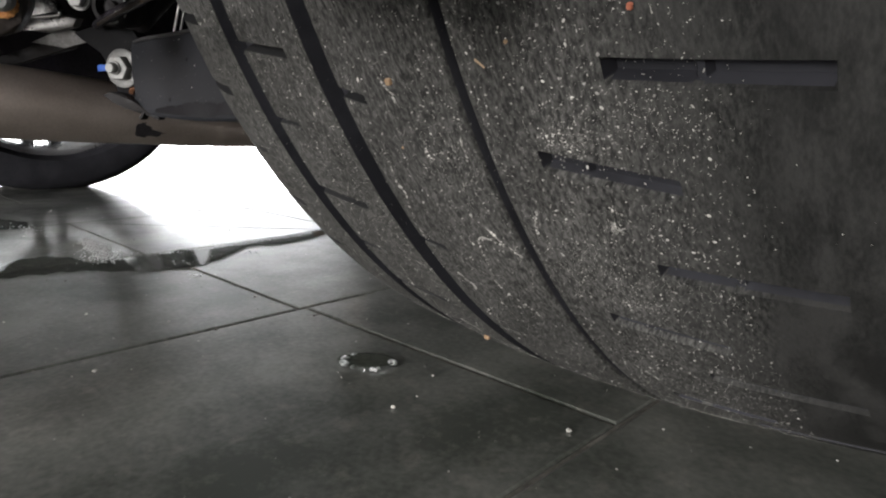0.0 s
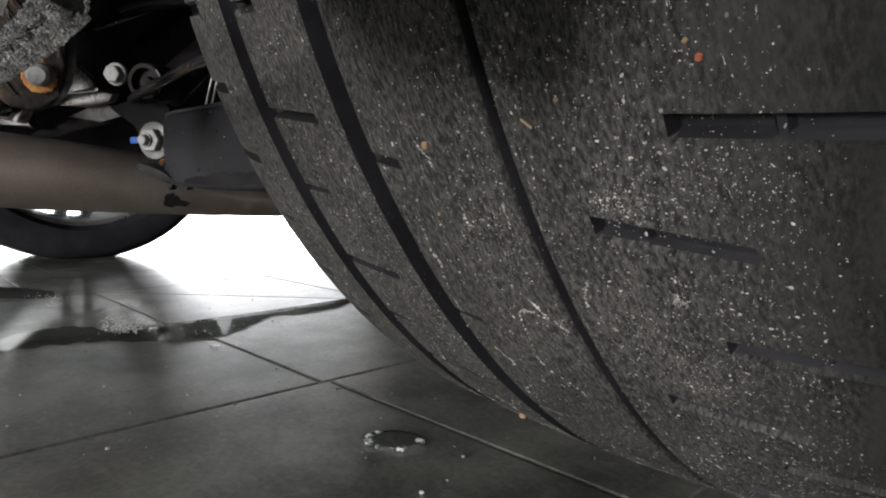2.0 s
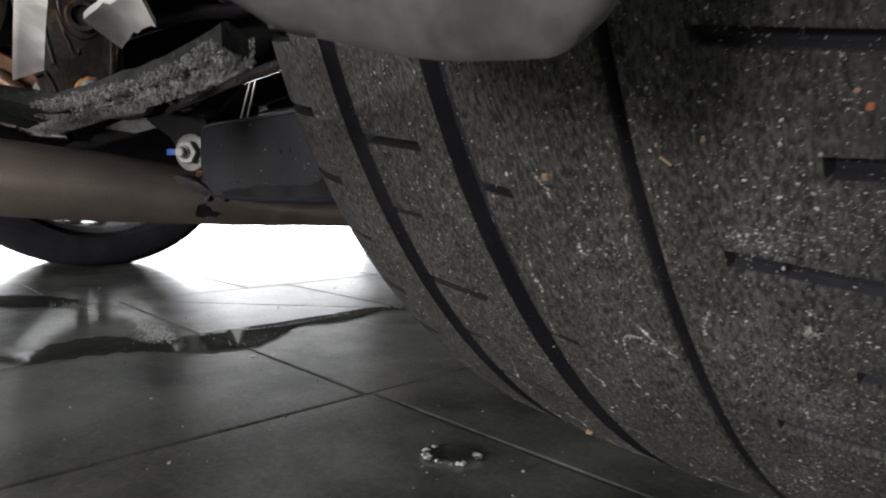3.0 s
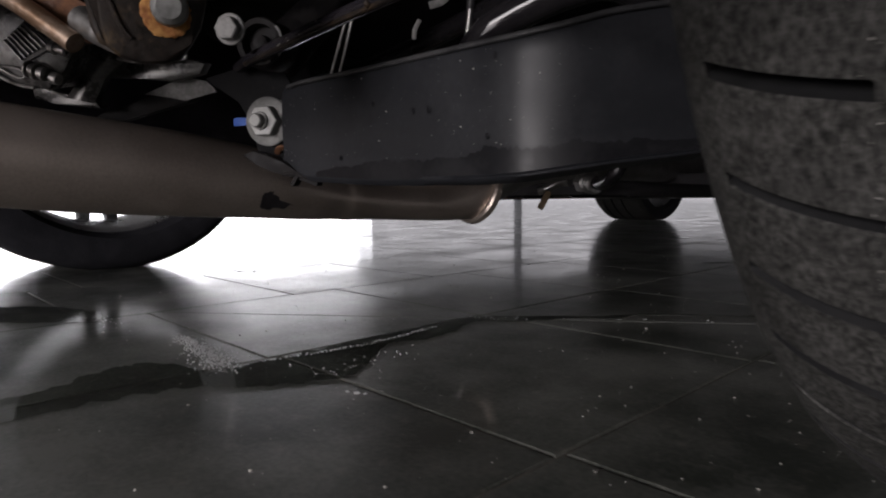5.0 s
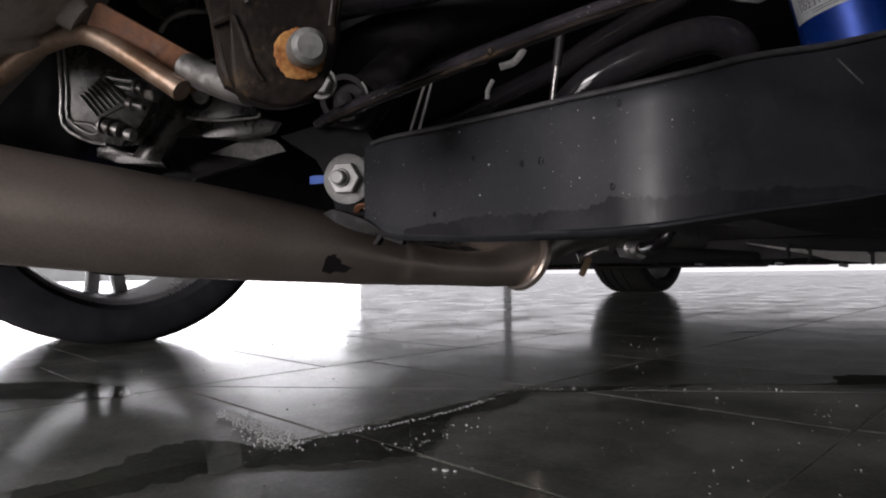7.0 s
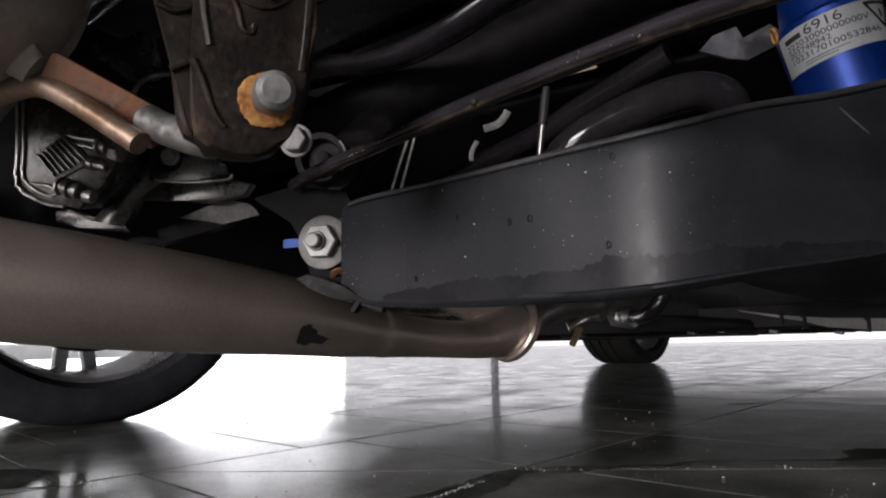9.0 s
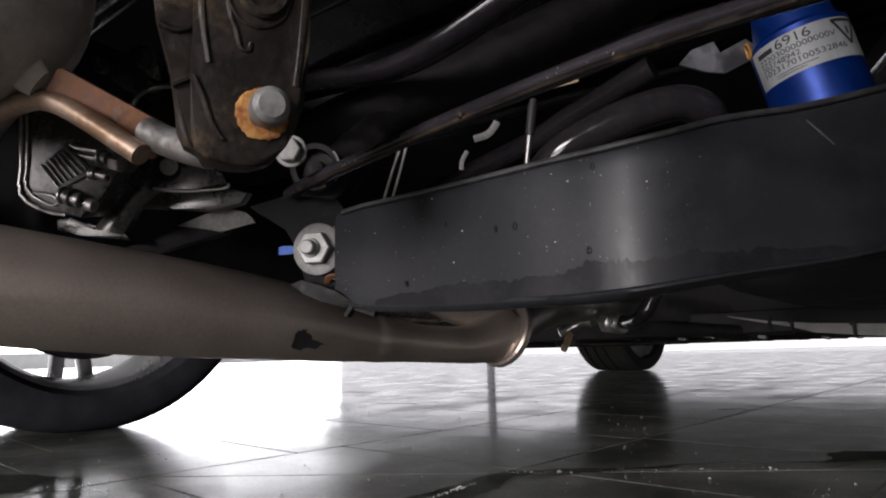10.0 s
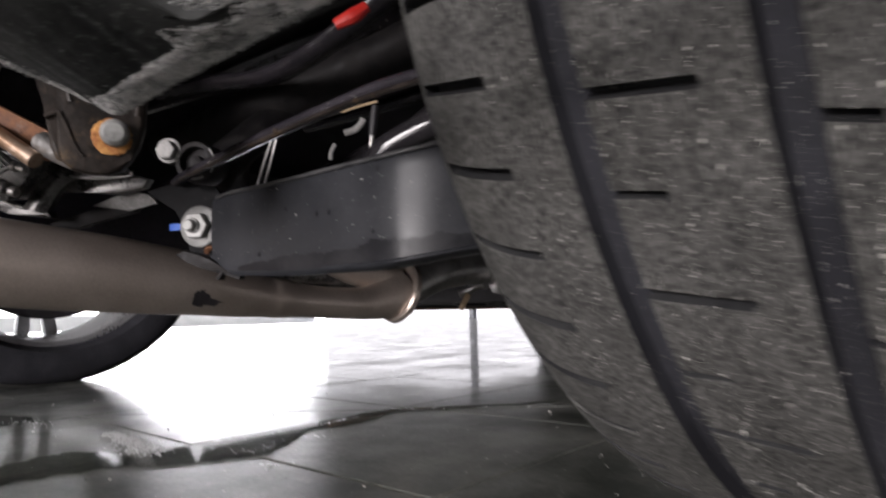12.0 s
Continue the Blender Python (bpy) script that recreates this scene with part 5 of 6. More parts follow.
# ---- hanger, cast bracket and housing left of the arm ----
def hanger():
    n = Vector((0.90, -0.38, -0.20)).normalized()
    m = aim(Vector((-0.384, -0.316, 0.225)), n)
    bm = bmesh.new()
    add_plate(bm, m @ Matrix.Translation((0, 0, -0.030)), [(-0.0225, 0.066), (0.022, 0.066), (0.0240, 0.045), (0.0245, 0.031), (0.0237, 0.0063), (0.0207, -0.0061), (0.0163, -0.0143), (0.0108, -0.0216), (0.0040, -0.0240), (-0.0050, -0.0245), (-0.0138, -0.0227), (-0.0195, -0.0180), (-0.0215, -0.0093), (-0.0220, 0.0100), (-0.0222, 0.0400)], 0.030, 0.0032, 3)
    h = part("exhaust_hanger", bm, M_RUBBER, car, "aged brown rubber exhaust hanger on a steel pin")
    bm = bmesh.new()
    for pts, r in (([(-0.0205, 0.060), (-0.0195, 0.041), (-0.0180, 0.028), (-0.0159, 0.0170)], 0.0022), ([(-0.0215, 0.0110), (-0.0181, 0.0042), (-0.0150, -0.0045), (-0.0122, -0.0099), (-0.0092, -0.0137)], 0.0024), ([(-0.0095, 0.060), (-0.0088, 0.0399), (-0.0063, 0.0324), (-0.0038, 0.0247), (0.0002, 0.0241), (0.0010, 0.0275)], 0.0020), ([(-0.0120, 0.052), (-0.0088, 0.0420), (-0.0031, 0.0353), (0.0059, 0.0345), (0.0138, 0.0400), (0.0170, 0.050)], 0.0018), ([(0.0225, 0.055), (0.0215, 0.030), (0.0200, 0.012)], 0.0026)):
        add_tube(bm, [(*(m @ Vector((x, y, -0.0004))), 0.8 * r) for x, y in pts], seg=10, flat=0.55)
    part("moulded_rib", bm, M_RUBBER, h)
    # recessed wing of the moulding, with its upper eye
    bm = bmesh.new()
    add_plate(bm, m @ Matrix.Translation((0, 0, -0.030)), [(-0.0400, 0.062), (-0.0366, 0.0379), (-0.0336, 0.0275), (-0.0300, 0.0148), (-0.0279, 0.0017), (-0.0266, -0.0093), (-0.0235, -0.0165), (-0.0190, -0.0185), (-0.0190, 0.062)], 0.022, 0.0028, 3)
    add_tube(bm, [(*(m @ Vector((x, y, -0.0075))), 0.0015) for x, y in ((-0.0345, 0.0315), (-0.0290, 0.0300), (-0.0225, 0.0320))], seg=8)
    add_tube(bm, [(*(m @ Vector((x, y, -0.0075))), 0.0015) for x, y in ((-0.0290, 0.0075), (-0.0250, 0.0100), (-0.0205, 0.0122))], seg=8)
    part("moulded_wing", bm, M_RUBBER, h)
    bm = bmesh.new()
    add_lathe(bm, m @ Matrix.Translation((0.0045, 0.0490, 0.0)), [(0.0060, -0.002), (0.0105, -0.002), (0.0110, 0.0015), (0.0095, 0.0030), (0.0070, 0.0026), (0.0060, 0.0010)], 32, True)
    part("upper_eye", bm, M_RUBBER, h)
    bm = bmesh.new()
    add_lathe(bm, m @ Matrix.Translation((0.006, -0.0015, 0.0)), [(0.0055, 0), (0.0106, 0), (0.0108, 0.0010), (0.0098, 0.0018), (0.0055, 0.0018)], 64, True)
    centre = m @ Vector((0.006, -0.0015, 0.0))
    for v in bm.verts:
        d = v.co - centre
        if d.length > 0.008:
            v.co = centre + d * (1 + 0.10 * noise.noise(v.co * 420) + 0.06 * noise.noise(v.co * 1100))
    part("rust_washer", bm, M_RUST, h, "orange rusted washer")
    bm = bmesh.new()
    add_lathe(bm, m @ Matrix.Translation((0.008, 0.0005, -0.02)), [(0, 0), (0.0078, 0), (0.0080, 0.030), (0.0074, 0.034), (0.0052, 0.0362), (0, 0.0365)], 28)
    part("pin", bm, M_ZINC, h, "bare steel pin end")
    # bent rod and rusted strap leading to the silencer
    bm = bmesh.new()
    add_tube(bm, [(-0.60, -0.395, 0.235), (-0.563, -0.383, 0.247), (-0.542, -0.375, 0.254), (-0.524, -0.366, 0.2575), (-0.508, -0.360, 0.2555), (-0.493, -0.350, 0.247), (-0.461, -0.329, 0.2215)], 0.0056, 18)
    r = part("hanger_rod", bm, M_ROD, car, "bent brown steel hanger rod")
    bm = bmesh.new()
    d = Vector((-0.464, -0.319, 0.228)) - Vector((-0.510, -0.356, 0.267))
    mm = aim(Vector((-0.487, -0.3375, 0.2475)), (0.72, -0.60, -0.34), d)
    add_plate(bm, mm @ Matrix.Translation((0, 0, -0.004)), round_rect(0.020, 0.060, 0.003), 0.004, 0.001)
    part("strap", bm, M_RUSTSTEEL, r, "rusted flat steel strap")
    bm = bmesh.new()
    add_tube(bm, [(-0.467, -0.324, 0.236), (-0.457, -0.320, 0.230), (-0.439, -0.315, 0.222), (-0.425, -0.311, 0.217)], 0.0075, 16)
    part("sleeve", bm, M_STEEL, r, "bare steel sleeve")


hanger()


def cast_parts():
    m = aim(Vector((-0.604, -0.256, 0.262)), (0.70, -0.70, -0.15))
    bm = bmesh.new()
    add_plate(bm, m @ Matrix.Translation((0, 0, -0.012)), [(-0.0262, -0.0100), (-0.0234, 0.0051), (-0.0179, 0.0148), (0.0, 0.0150), (0.0227, 0.0090), (0.0384, -0.0050), (0.0410, -0.0133), (0.0170, -0.0150), (-0.0113, -0.0140), (-0.0184, -0.0156)], 0.012, 0.0022)
    b = part("cast_bracket", bm, M_CASTDARK, car, "dark cast metal bracket with a recessed bolt")
    bm = bmesh.new()
    add_plate(bm, m @ Matrix.Translation((0, 0, -0.020)), [(-0.0114, -0.0140), (0.0400, -0.0140), (0.0542, -0.0181), (0.0487, -0.0261), (0.0255, -0.0318), (0.0, -0.0290), (-0.0257, -0.0280)], 0.015, 0.003)
    part("lower_web", bm, M_CASTDARK, b)
    bm = bmesh.new()
    add_tube(bm, [(*(m @ Vector((x, y, 0.0))), 0.0013) for x, y in ((-0.0131, -0.0140), (-0.0008, -0.0160), (0.0169, -0.0165), (0.0382, -0.0150), (0.0420, -0.0120))], seg=8)
    part("bright_edge", bm, M_CAST, b, "thin bright edge")
    bm = bmesh.new()
    secs = []
    for l, r, z in (((-0.0262, 0.0050), (-0.0090, -0.0150), -0.002), ((-0.0335, -0.0110), (-0.0175, -0.0215), -0.001), ((-0.0400, -0.0190), (-0.0245, -0.0285), 0.001), ((-0.0445, -0.0290), (-0.0285, -0.0370), 0.003), ((-0.0560, -0.0425), (-0.0348, -0.0475), 0.004)):
        L, R, k = Vector((*l, 0)), Vector((*r, 0)), Vector((0, 0, 1))
        secs.append([m @ p for p in (L + k * (z - 0.010), L + k * (z - 0.002), L * 0.75 + R * 0.25 + k * (z + 0.0015), L * 0.5 + R * 0.5 + k * (z + 0.0028), L * 0.25 + R * 0.75 + k * (z + 0.0015), R + k * (z - 0.002), R + k * (z - 0.010))])
    C = [curve_pts([s[q] for s in secs], 5) for q in range(7)]
    add_loft(bm, [[Vector(C[q][k]) for q in range(7)] for k in range(len(C[0]))])
    part("casting_arm", bm, M_CASTDARK, b)
    bm = bmesh.new()
    add_plate(bm, m @ Matrix.Translation((0, 0, -0.012)), [(-0.0829, -0.0350), (-0.0822, -0.0428), (-0.0664, -0.0475), (-0.0296, -0.0520), (-0.0340, -0.0450), (-0.0541, -0.0434), (-0.0715, -0.0341)], 0.014, 0.0025)
    part("casting_shelf", bm, M_CASTDARK, b)
    bm = bmesh.new()
    add_tube(bm, [(*(m @ Vector((x, y, 0.0025))), 0.0010) for x, y in ((-0.0724, -0.0350), (-0.0640, -0.0390), (-0.0550, -0.0425))], seg=8)
    part("bright_edge", bm, M_CAST, b, "thin bright edge")
    bm = bmesh.new()
    add_lathe(bm, m @ Matrix.Translation((-0.003, 0.001, 0)), [(0, 0.0002), (0.0085, 0.0002), (0.0092, 0.0014), (0.0101, 0.0016), (0.0104, 0.0002), (0.0104, -0.002), (0, -0.002)], 34)
    part("boss", bm, M_GLOSS, b)
    bm = bmesh.new()
    add_lathe(bm, m @ Matrix.Translation((-0.0014, 0.0019, 0)), [(0, 0), (0.0066, 0), (0.0066, 0.0014), (0.0058, 0.0020), (0, 0.0020)], 28)
    add_hex(bm, m @ Matrix.Translation((-0.0014, 0.0019, 0.0018)), 0.0054, 0.0040)
    part("bolt", bm, M_STEEL, b, "bright hexagon bolt head")
    # long flat bar with a bare plate
    bm = bmesh.new()
    add_plate(bm, m @ Matrix.Translation((0, 0, -0.040)), [(-0.0600, -0.0640), (-0.0420, -0.0553), (0.0050, -0.0400), (0.0340, -0.0420), (0.0306, -0.0475), (-0.0192, -0.0600), (-0.0500, -0.0690)], 0.018, 0.002)
    bar = part("cross_bar", bm, M_SOOT, car, "grey flat cross bar under the casting")
    bm = bmesh.new()
    add_plate(bm, m @ Matrix.Translation((0, 0, -0.021)), [(-0.004, -0.0408), (0.0185, -0.0320), (0.0370, -0.0287), (0.0480, -0.0312), (0.0530, -0.0353), (0.0556, -0.0398), (0.0290, -0.0464), (0.0190, -0.0440)], 0.003, 0.0006)
    part("bare_plate", bm, M_DULL, bar, "scratched bare metal plate")
    # finned housing
    hs = aim(Vector((-0.606, -0.330, 0.249)), (0.74, -0.62, -0.25))
    bm = bmesh.new()
    add_plate(bm, hs @ Matrix.Translation((0, 0, -0.05)), [(-0.0206, -0.0185), (-0.0060, -0.0290), (0.0144, -0.0330), (0.0290, -0.0190), (0.0430, 0.0030), (0.0400, 0.0300), (-0.0173, 0.0420)], 0.05, 0.003)
    ho = part("housing", bm, M_CASTDARK, car, "dark cast metal housing with cooling fins")
    bm = bmesh.new()
    add_plate(bm, hs, [(-0.0085, 0.0005), (0.0106, 0.0145), (0.0255, -0.0034), (0.0042, -0.0145)], 0.0030, 0.0008)
    part("fin_panel", bm, M_CASTDARK, ho)
    for k in range(7):
        x0, y0, x1, y1 = -0.0055 + 0.00255 * k, 0.0011 + 0.0018 * k, 0.0035 + 0.0031 * k, -0.0122 + 0.0017 * k
        bm = bmesh.new()
        add_box(bm, hs @ Matrix.Translation(((x0 + x1) / 2, (y0 + y1) / 2, 0.0042)) @ Matrix.Rotation(math.atan2(y1 - y0, x1 - x0), 4, "Z"), math.hypot(x1 - x0, y1 - y0), 0.0009, 0.0034, 0.0003, 1)
        part("fin", bm, M_CAST, ho)
    # rims and ribs round the housing
    for pts, r in (([(-0.0173, 0.040), (-0.0190, 0.005), (-0.0206, -0.0180), (-0.0060, -0.0285), (0.0060, -0.0310)], 0.0012), ([(-0.0140, 0.040), (-0.0155, 0.005), (-0.0168, -0.0140), (-0.0040, -0.0240), (0.0035, -0.0225)], 0.0010), ([(-0.0130, -0.0165), (-0.0020, -0.0180), (0.0030, -0.0230)], 0.0010), ([(0.0110, 0.0135), (0.0200, 0.0112), (0.0300, 0.0105)], 0.0018), ([(0.0150, 0.0080), (0.0240, 0.0060), (0.0310, 0.0040)], 0.0014), ([(0.0225, -0.0030), (0.0120, -0.0090), (0.0040, -0.0140)], 0.0011)):
        bm = bmesh.new()
        add_tube(bm, [(*(hs @ Vector((x, y, 0.0012))), r) for x, y in pts], seg=8, steps=3)
        part("rib", bm, M_CAST, ho)
    side = (hs.to_3x3() @ Vector((0.94, -0.25, 0.25))).normalized()
    for x, y, r, h in ((0.0245, -0.0035, 0.0036, 0.012), (0.0100, -0.0195, 0.0048, 0.009), (0.0300, 0.0070, 0.0042, 0.006), (0.0060, -0.0180, 0.0046, 0.004)):
        at = hs @ Vector((x, y, 0.004))
        bm = bmesh.new()
        add_lathe(bm, aim(at, side), [(0, 0), (r * 1.25, 0), (r * 1.25, h * 0.3), (r * 0.8, h * 0.34), (r * 0.8, h * 0.55), (r, h * 0.6), (r, h * 0.95), (r * 0.8, h), (r * 0.5, h), (r * 0.45, h * 0.8), (0, h * 0.8)], 22)
        part("screw_boss", bm, M_CAST, ho)
    bm = bmesh.new()
    add_hex(bm, aim(hs @ Vector((0.0365, 0.0040, 0.0)), side), 0.0062, 0.007)
    part("nut", bm, M_CAST, ho)
    bm = bmesh.new()
    add_lathe(bm, aim(hs @ Vector((0.0205, -0.0240, 0.003)), side), [(0, 0), (0.0042, 0), (0.0042, 0.005), (0.0034, 0.0056), (0, 0.0056)], 20)
    part("plug", bm, M_CAST, ho)
    # upper dark casting with lugs
    us = aim(Vector((-0.680, -0.270, 0.345)), (0.75, -0.5, -0.4))
    bm = bmesh.new()
    add_plate(bm, us @ Matrix.Translation((0, 0, -0.05)), [(-0.0189, 0.0160), (-0.0075, 0.0270), (0.0060, 0.0240), (0.0150, 0.0370), (0.0290, 0.0330), (0.0330, 0.0100), (0.0240, -0.0080), (0.0050, -0.0010)], 0.05, 0.004)
    up = part("axle_casting", bm, M_CASTDARK, car, "dark grey cast axle carrier")
    for x, y, r in ((-0.010, 0.018, 0.007), (0.022, 0.026, 0.009), (0.026, 0.004, 0.006)):
        bm = bmesh.new()
        add_lathe(bm, us @ Matrix.Translation((x, y, 0)), [(0, 0), (r, 0), (r, 0.006), (r * 0.7, 0.008), (r * 0.7, 0.014), (0, 0.014)], 22)
        part("lug", bm, M_CASTDARK, up)
    bm = bmesh.new()
    add_tube(bm, [us @ Vector(p) for p in ((0.012, -0.012, 0.012), (0.020, -0.002, 0.016), (0.034, 0.004, 0.014), (0.050, 0.006, 0.0))], 0.0022, 10)
    part("wire_clip", bm, M_STEEL, up, "bent bright wire clip")


cast_parts()


# ---- underbody ----
def underbody():
    bm = bmesh.new()
    add_box(bm, Matrix.Translation((-0.80, 1.25, 0.60)), 1.86, 4.1, 0.06, 0.02)
    body = part("floor_pan", bm, M_BLACK, car, "black painted floor pan over the axle")
    # ribs pressed into the pan over the axle
    for k in range(7):
        bm = bmesh.new()
        add_tube(bm, [(-1.2, -0.55 + k * 0.16, 0.565), (-0.7, -0.5 + k * 0.16, 0.555), (-0.2, -0.42 + k * 0.17, 0.565)], 0.018, 10, flat=0.6)
        part("pressed_rib", bm, M_BLACK, body)
    for nm, x, lb in (("side_body", 0.150, "dark lower flank of the car body"), ("side_body", -1.725, "dark lower flank of the car body")):
        bm = bmesh.new()
        out = [(-0.80, 0.63), (-0.80, 0.36), (-0.46, 0.30)]
        out += [(-0.02 + 0.40 * math.cos(a), 0.315 + 0.39 * math.sin(a)) for a in np.linspace(math.pi * 0.98, 0.08 * math.pi, 13)] if x > 0 else [(-0.03 + 0.40 * math.cos(a), 0.315 + 0.39 * math.sin(a)) for a in np.linspace(math.pi * 0.98, 0.08 * math.pi, 13)]
        out = [(y, min(z, 0.628)) for y, z in out]
        out += [(0.42, 0.24), (1.4, 0.215), (2.4, 0.225), (2.45, 0.45), (2.8, 0.625)]
        mm = Matrix(((0, 0, 1, x), (1, 0, 0, 0), (0, 1, 0, 0), (0, 0, 0, 1)))
        seen = []
        for p in out:
            if not seen or (abs(p[0] - seen[-1][0]) + abs(p[1] - seen[-1][1])) > 1e-4:
                seen.append(p)
        add_plate(bm, mm, seen, 0.02)
        part(nm, bm, M_PLASTIC, car, lb)
    bm = bmesh.new()
    add_box(bm, Matrix.Translation((-0.79, -0.80, 0.53)), 1.9, 0.04, 0.20, 0.015)
    skirt = part("rear_bumper", bm, M_PLASTIC, car, "dark rear bumper skirt")
    # unseen block, added to keep the south lamp off the tyre's right side
    bm = bmesh.new()
    add_box(bm, Matrix.Translation((0.115, -0.80, 0.345)), 0.11, 0.036, 0.25, 0.012)
    part("light_blocker", bm, M_PLASTIC, skirt, "unseen block that shades the right of the tyre")
    # added dark sheet, hidden behind the exhaust, that blocks light from beyond
    bm = bmesh.new()
    secs = []
    for y in np.linspace(-0.78, 0.02, 20):
        zz = [0.178, 0.20, 0.26, 0.34, 0.44]
        bend = 0.006 * math.sin(y * 60)
        secs.append([Vector((-0.80 + bend , y, z)) for z in zz] + [Vector((-0.803 + bend, y, z)) for z in zz[::-1]])
    add_loft(bm, secs)
    part("hidden_blocker", bm, M_BLACK, car, "dark sheet hidden behind the exhaust, added to block light")
    # added panel that shuts out daylight ahead of the tank
    bm = bmesh.new()
    add_box(bm, Matrix.Translation((-0.79, 0.93, 0.385)), 1.84, 0.03, 0.40, 0.012)
    part("closing_panel", bm, M_PLASTIC, car, "dark upright panel added ahead of the fuel tank to block daylight")
    # flat undertray ahead of the axle
    bm = bmesh.new()
    add_box(bm, Matrix.Translation((-0.83, 1.55, 0.158)), 1.20, 1.90, 0.035, 0.008)
    tray = part("undertray", bm, M_PLASTIC, car, "flat black undertray with ribs and clips")
    for k in range(9):
        bm = bmesh.new()
        add_box(bm, Matrix.Translation((-0.83 + (k - 4) * 0.13, 1.5, 0.138)), 0.012, 1.7, 0.006, 0.002, 1)
        part("rib", bm, M_PLASTIC, tray)
    rnd = random.Random(14)
    for k in range(16):
        bm = bmesh.new()
        x, y = rnd.uniform(-1.3, -0.3), rnd.uniform(0.75, 2.4)
        add_lathe(bm, aim(Vector((x, y, 0.142)), (0, 0, -1)), [(0, 0.008), (0.010, 0.008), (0.013, 0.003), (0.013, 0.0), (0, 0)], 14)
        part("fastener", bm, M_STEEL, tray, "small bright fastener")
    # fuel tank
    bm = bmesh.new()
    secs = []
    for y, k in ((0.18, 0.55), (0.21, 0.82), (0.28, 0.97), (0.40, 1.0), (0.75, 1.0), (0.82, 0.9), (0.85, 0.6)):
        secs.append([Vector((-0.20 + 0.24 * k * math.copysign(abs(math.cos(t)) ** 0.5, math.cos(t)), y, 0.262 + 0.098 * k * math.copysign(abs(math.sin(t)) ** 0.5, math.sin(t)))) for t in np.linspace(0, 2 * math.pi, 40, endpoint=False)])
    add_loft(bm, secs)
    part("fuel_tank", bm, M_PLASTIC, car, "black plastic fuel tank with rounded edges")
    bm = bmesh.new()
    add_plate(bm, Matrix(((1, 0, 0, 0), (0, 0, -1, 0.585), (0, 1, 0, 0), (0, 0, 0, 1))), [(-0.515, 0.1690), (-0.510, 0.1660), (-0.454, 0.1535), (-0.425, 0.1475), (-0.395, 0.1375), (-0.309, 0.1290), (-0.24, 0.1270), (-0.24, 0.1450), (-0.309, 0.1460), (-0.395, 0.1510), (-0.454, 0.1575)], 0.004, 0.0008)
    rail = part("sill_strip", bm, M_FOLD, car, "dusty grey strip between the floor panels")
    for x, z in ((-0.452, 0.1540), (-0.422, 0.1475), (-0.345, 0.1400)):
        bm = bmesh.new()
        add_box(bm, Matrix.Translation((x, 0.578, z)), 0.004, 0.006, 0.020, 0.0008, 1)
        add_lathe(bm, aim(Vector((x, 0.574, z + 0.008)), (0, -1, 0)), [(0, 0), (0.004, 0), (0.004, 0.003), (0, 0.004)], 12)
        part("strip_clip", bm, M_PLASTIC, rail)
    for x, y, z, w in ((-0.560, 0.62, 0.1385, 0.022), (-0.470, 0.60, 0.1340, 0.012), (-0.385, 0.60, 0.1300, 0.010), (-0.62, 0.66, 0.136, 0.014)):
        bm = bmesh.new()
        add_box(bm, Matrix.Translation((x, y, z)) @ Matrix.Rotation(radians(12), 4, "Y"), w, 0.014, 0.005, 0.0015, 2)
        part("panel_clip", bm, M_LABEL, rail, "pale plastic panel clip")
    # pipe fittings by the flange
    bm = bmesh.new()
    ax = Vector((0.8, -0.35, -0.1))
    add_hex(bm, aim(Vector((-0.569, 0.300, 0.1575)), ax), 0.0140, 0.016)
    add_lathe(bm, aim(Vector((-0.558, 0.295, 0.156)), ax), [(0, 0), (0.0130, 0), (0.0135, 0.005), (0.0120, 0.007), (0.0135, 0.012), (0.0120, 0.015), (0.0135, 0.020), (0.011, 0.024), (0, 0.024)], 24)
    fit_ = part("pipe_fitting", bm, M_STEEL, car, "bright hexagon pipe fitting")
    bm = bmesh.new()
    add_tube(bm, [(-0.585, 0.296, 0.158), (-0.603, 0.298, 0.158), (-0.622, 0.292, 0.150), (-0.632, 0.285, 0.146)], 0.0065, 12)
    add_tube(bm, [(-0.600, 0.298, 0.158), (-0.606, 0.300, 0.175), (-0.604, 0.302, 0.19)], 0.006, 12)
    part("bent_pipe", bm, M_STEEL, fit_, "bent bare steel pipe")
    bm = bmesh.new()
    add_plate(bm, aim(Vector((-0.620, 0.284, 0.133)), (0.7, -0.7, 0.1)) @ Matrix.Rotation(radians(-28), 4, "Z"), round_rect(0.009, 0.028, 0.003), 0.003, 0.0006)
    part("tab", bm, M_BRASS, fit_, "tan hanging tab")
    for pts, r, mt, lb in (([(-0.55, 0.30, 0.150), (-0.50, 0.45, 0.145), (-0.55, 0.8, 0.145), (-0.75, 1.1, 0.148)], 0.010, M_PLASTIC, "thin black pipe"), ([(-1.0, 0.7, 0.150), (-0.85, 0.95, 0.146), (-0.70, 1.25, 0.145)], 0.015, M_CAST, "dull grey pipe"), ([(-1.25, 0.5, 0.145), (-1.2, 1.0, 0.142), (-1.25, 2.2, 0.145)], 0.012, M_RUSTSTEEL, "brown pipe along the sill")):
        bm = bmesh.new()
        add_tube(bm, pts, r, 12)
        part("line_pipe", bm, mt, car, lb)


underbody()


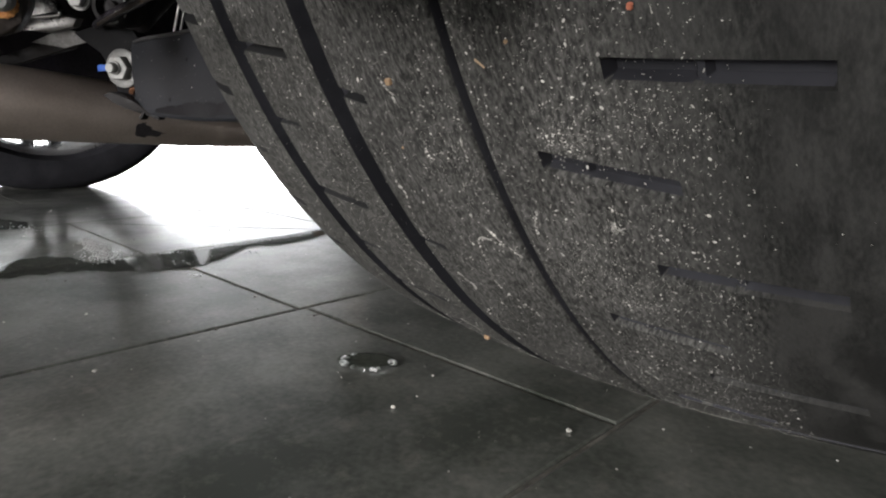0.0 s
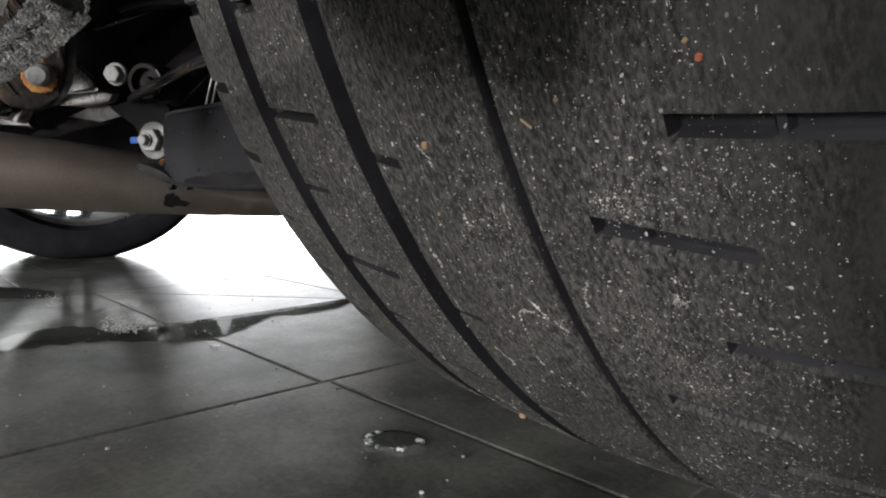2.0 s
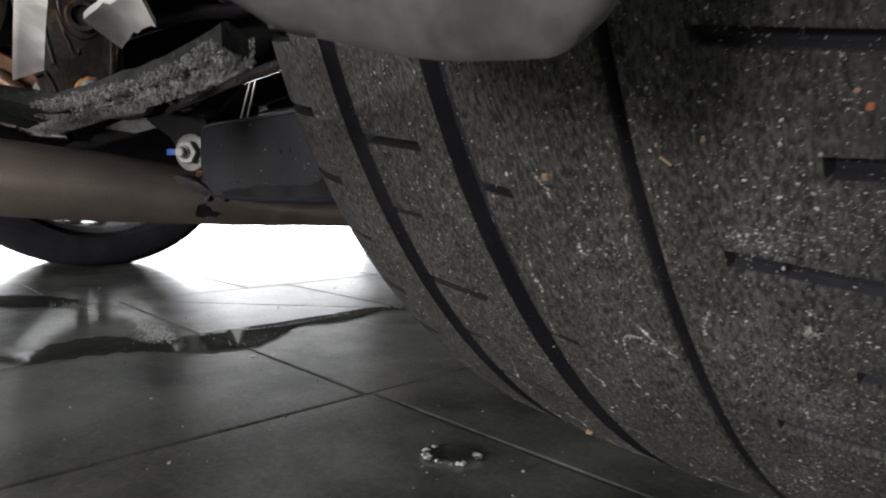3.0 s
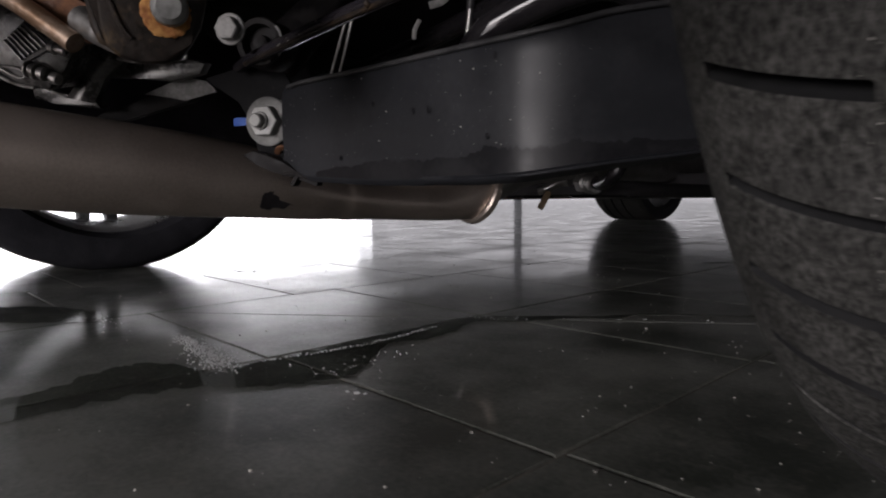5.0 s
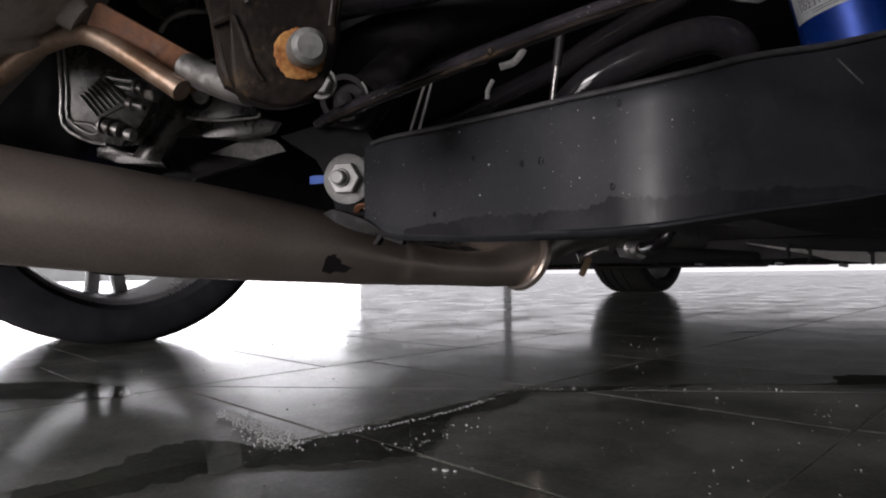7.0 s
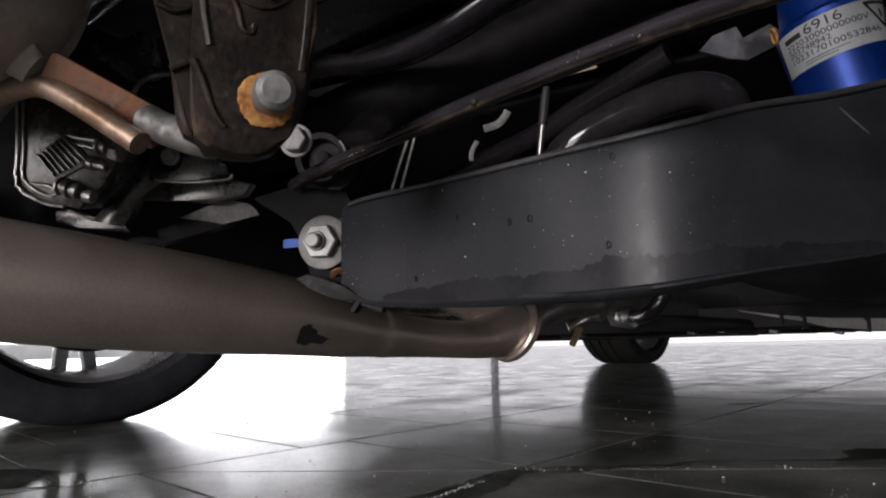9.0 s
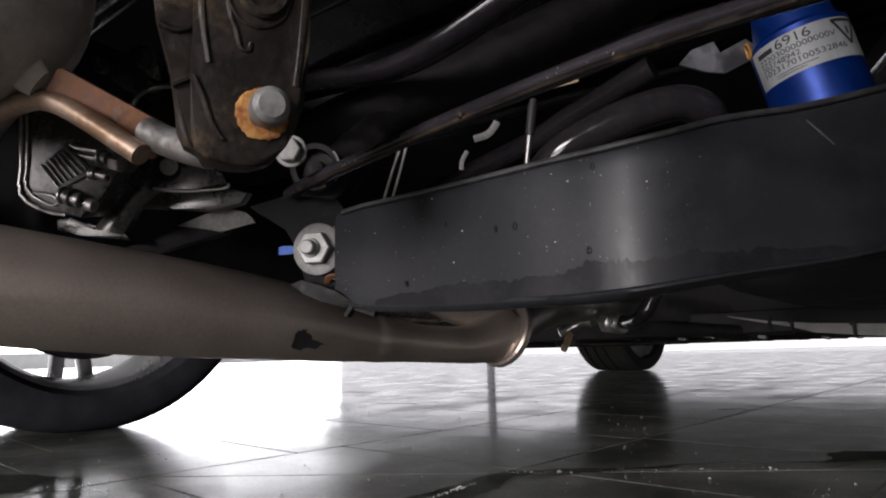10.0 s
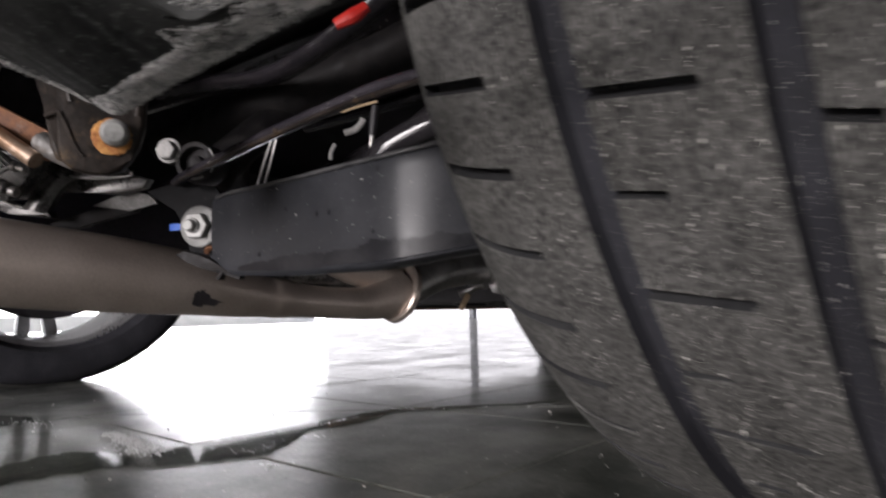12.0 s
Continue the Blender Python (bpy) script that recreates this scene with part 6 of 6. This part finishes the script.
# ---- splash panel behind the wheel ----
def splash_panel():
    edge = [(-0.022, -0.398, 0.200), (-0.004, -0.390, 0.189), (0.007, -0.383, 0.1815), (0.0125, -0.3785, 0.1772), (0.020, -0.374, 0.1750), (0.029, -0.370, 0.1722), (0.039, -0.3675, 0.1698), (0.049, -0.367, 0.1682), (0.056, -0.3675, 0.1672), (0.061, -0.368, 0.1668), (0.065, -0.368, 0.1682), (0.068, -0.367, 0.1710), (0.070, -0.366, 0.1760), (0.073, -0.365, 0.1880)]
    C = curve_pts(edge, 6)
    back = Vector((0.70, -0.71, 0))
    bm = bmesh.new()
    prof = [(-0.002, 0.0015), (0.000, 0.000), (0.003, 0.0012), (0.007, 0.0060), (0.008, 0.014), (0.007, 0.03), (0.004, 0.05), (0.001, 0.05), (0.004, 0.03), (0.004, 0.014), (0.001, 0.006)]
    add_loft(bm, [[Vector(c[:3]) + back * u + Vector((0, 0, v)) for u, v in prof] for c in C])
    part("bumper_lip", bm, M_LIP, car, "smooth dusty plastic bumper lip behind the tyre, coloured as lit", 60)
    # fold and tab whose colour holds the light that falls on them
    for a, b, c, d, nm, lb in (((-0.084, -0.4000, 0.2010), (-0.225, -0.3800, 0.2010), (-0.150, -0.3820, 0.1940), (-0.060, -0.3975, 0.1940), "skirt_fold", "plastic fold under the bumper skirt, lit brightness in its colour"), ((-0.093, -0.3825, 0.2000), (-0.063, -0.3765, 0.2000), (-0.069, -0.3710, 0.1950), (-0.099, -0.3710, 0.1950), "skirt_tab", "small plastic tab under the skirt, lit brightness in its colour")):
        A, B, C, D = (Vector(q) for q in (a, b, c, d))
        bm = bmesh.new()
        secs = []
        for i in range(9):
            t = i / 8
            lo, hi = A.lerp(B, t), D.lerp(C, t)
            bow = Vector((0, 0, 0.0022 * math.sin(math.pi * t) + 0.0016 * noise.noise((i * 0.7, 1.3, a[0] * 40))))
            under = [lo.lerp(hi, k / 4) + bow * (1 + 0.4 * math.sin(math.pi * k / 4)) for k in range(5)]
            secs.append(under + [p + Vector((0, 0, 0.002)) for p in under[::-1]])
        add_loft(bm, secs)
        part(nm, bm, M_FOLD, car, lb, 60)
    edge = [(-0.268, -0.488, 0.228), (-0.2437, -0.4352, 0.2096), (-0.2318, -0.4092, 0.2000), (-0.2195, -0.3860, 0.1905), (-0.207, -0.3765, 0.1825), (-0.195, -0.3750, 0.1770), (-0.180, -0.3755, 0.1754), (-0.160, -0.3755, 0.1750), (-0.138, -0.3745, 0.1750), (-0.112, -0.373, 0.1755), (-0.088, -0.372, 0.1758), (-0.062, -0.371, 0.1762), (-0.038, -0.370, 0.1768), (-0.020, -0.369, 0.1785)]
    C = curve_pts(edge, 14)
    bm = bmesh.new()
    rows = ((0.0, 0.0, 0.0), (-0.010, -0.012, 0.0015), (-0.030, -0.050, 0.010), (-0.050, -0.120, 0.030), (-0.050, -0.119, 0.034), (-0.030, -0.048, 0.0155), (-0.010, -0.011, 0.0075), (0.0012, 0.0012, 0.0055), (0.0018, 0.0018, 0.0025))
    secs = []
    for k, c in enumerate(C):
        s = []
        lean = 1.0 - min(1.0, max(0.0, (c[0] + 0.16) / 0.06))
        shrink = 1.0 - 0.55 * min(1.0, max(0.0, (c[0] + 0.13) / 0.07))
        for q, (u, v, w) in enumerate(rows):
            u, v = -u * shrink * lean, v * shrink
            if v < -0.02:
                keep = max(0.0, 1.0 - 1.6 * (1.0 - lean))
                u, v, w = u * keep, -0.0125 * shrink + (v + 0.0125 * shrink) * keep, (0.0018 if q < 5 else 0.0072) * (1 - keep) + w * keep
            j = 0.0012 * noise.noise((k * 0.23, q * 1.7, 0.3))
            s.append(Vector((c[0] + u, c[1] + v + j, c[2] + w + j)))
        secs.append(s)
    add_loft(bm, secs)
    flap = part("liner_flap", bm, M_DUSTY, car, "dusty grey felt flap of the wheel-arch liner", 70)
    rnd = random.Random(2)
    ms = []
    for k in range(40000):
        q = rnd.randrange(len(C))
        c = C[q]
        wide = min(max((c[0] + 0.196) / 0.02, 0), 1)
        t = abs(rnd.gauss(0, 0.25)) if rnd.random() > 0.8 * wide else rnd.random() ** 1.2 * (1.25 if c[0] > -0.14 else 0.8)
        if t > 0.3 and noise.noise((q * 0.12, t * 5, 1.7)) < -0.35:
            continue
        lean = 1.0 - min(1.0, max(0.0, (c[0] + 0.16) / 0.06))
        thin = 1.0 - 0.55 * min(1.0, max(0.0, (c[0] + 0.13) / 0.07))
        u, v, w = (0.010 * t * thin, 0.012 * t * thin, 0.0015 * t) if t < 1 else ((0.010 + 0.020 * (t - 1)) * thin, (0.012 + 0.038 * (t - 1)) * thin, 0.0015 + 0.0085 * (t - 1))
        p = Vector((c[0] + 0.0012 + u * lean, c[1] + 0.0012 - v, c[2] + w + (rnd.uniform(-0.0004, 0.0050) if t < 0.12 else rnd.uniform(-0.0012, 0.0))))
        s = rnd.uniform(0.00015, 0.00034)
        ms.append(Matrix.Translation(p) @ Matrix.Rotation(rnd.uniform(0, 6.28), 4, "X") @ Matrix.Rotation(rnd.uniform(0, 6.28), 4, "Z") @ Matrix.Diagonal((s * rnd.uniform(0.5, 2.2), 0.6 * s, 0.7 * s, 1)))
    crumbs("fibre_edge", ms, M_FELT, flap, "gritty pale fibres and wet grit along the edge")
    bm = bmesh.new()
    add_tube(bm, [(-0.336, -0.180, 0.321, 0.004), (-0.326, -0.172, 0.327, 0.0055), (-0.319, -0.165, 0.334, 0.004)], seg=10)
    part("red_clip", bm, M_RED, car, "small red plastic clip")


splash_panel()
floor_tiles()
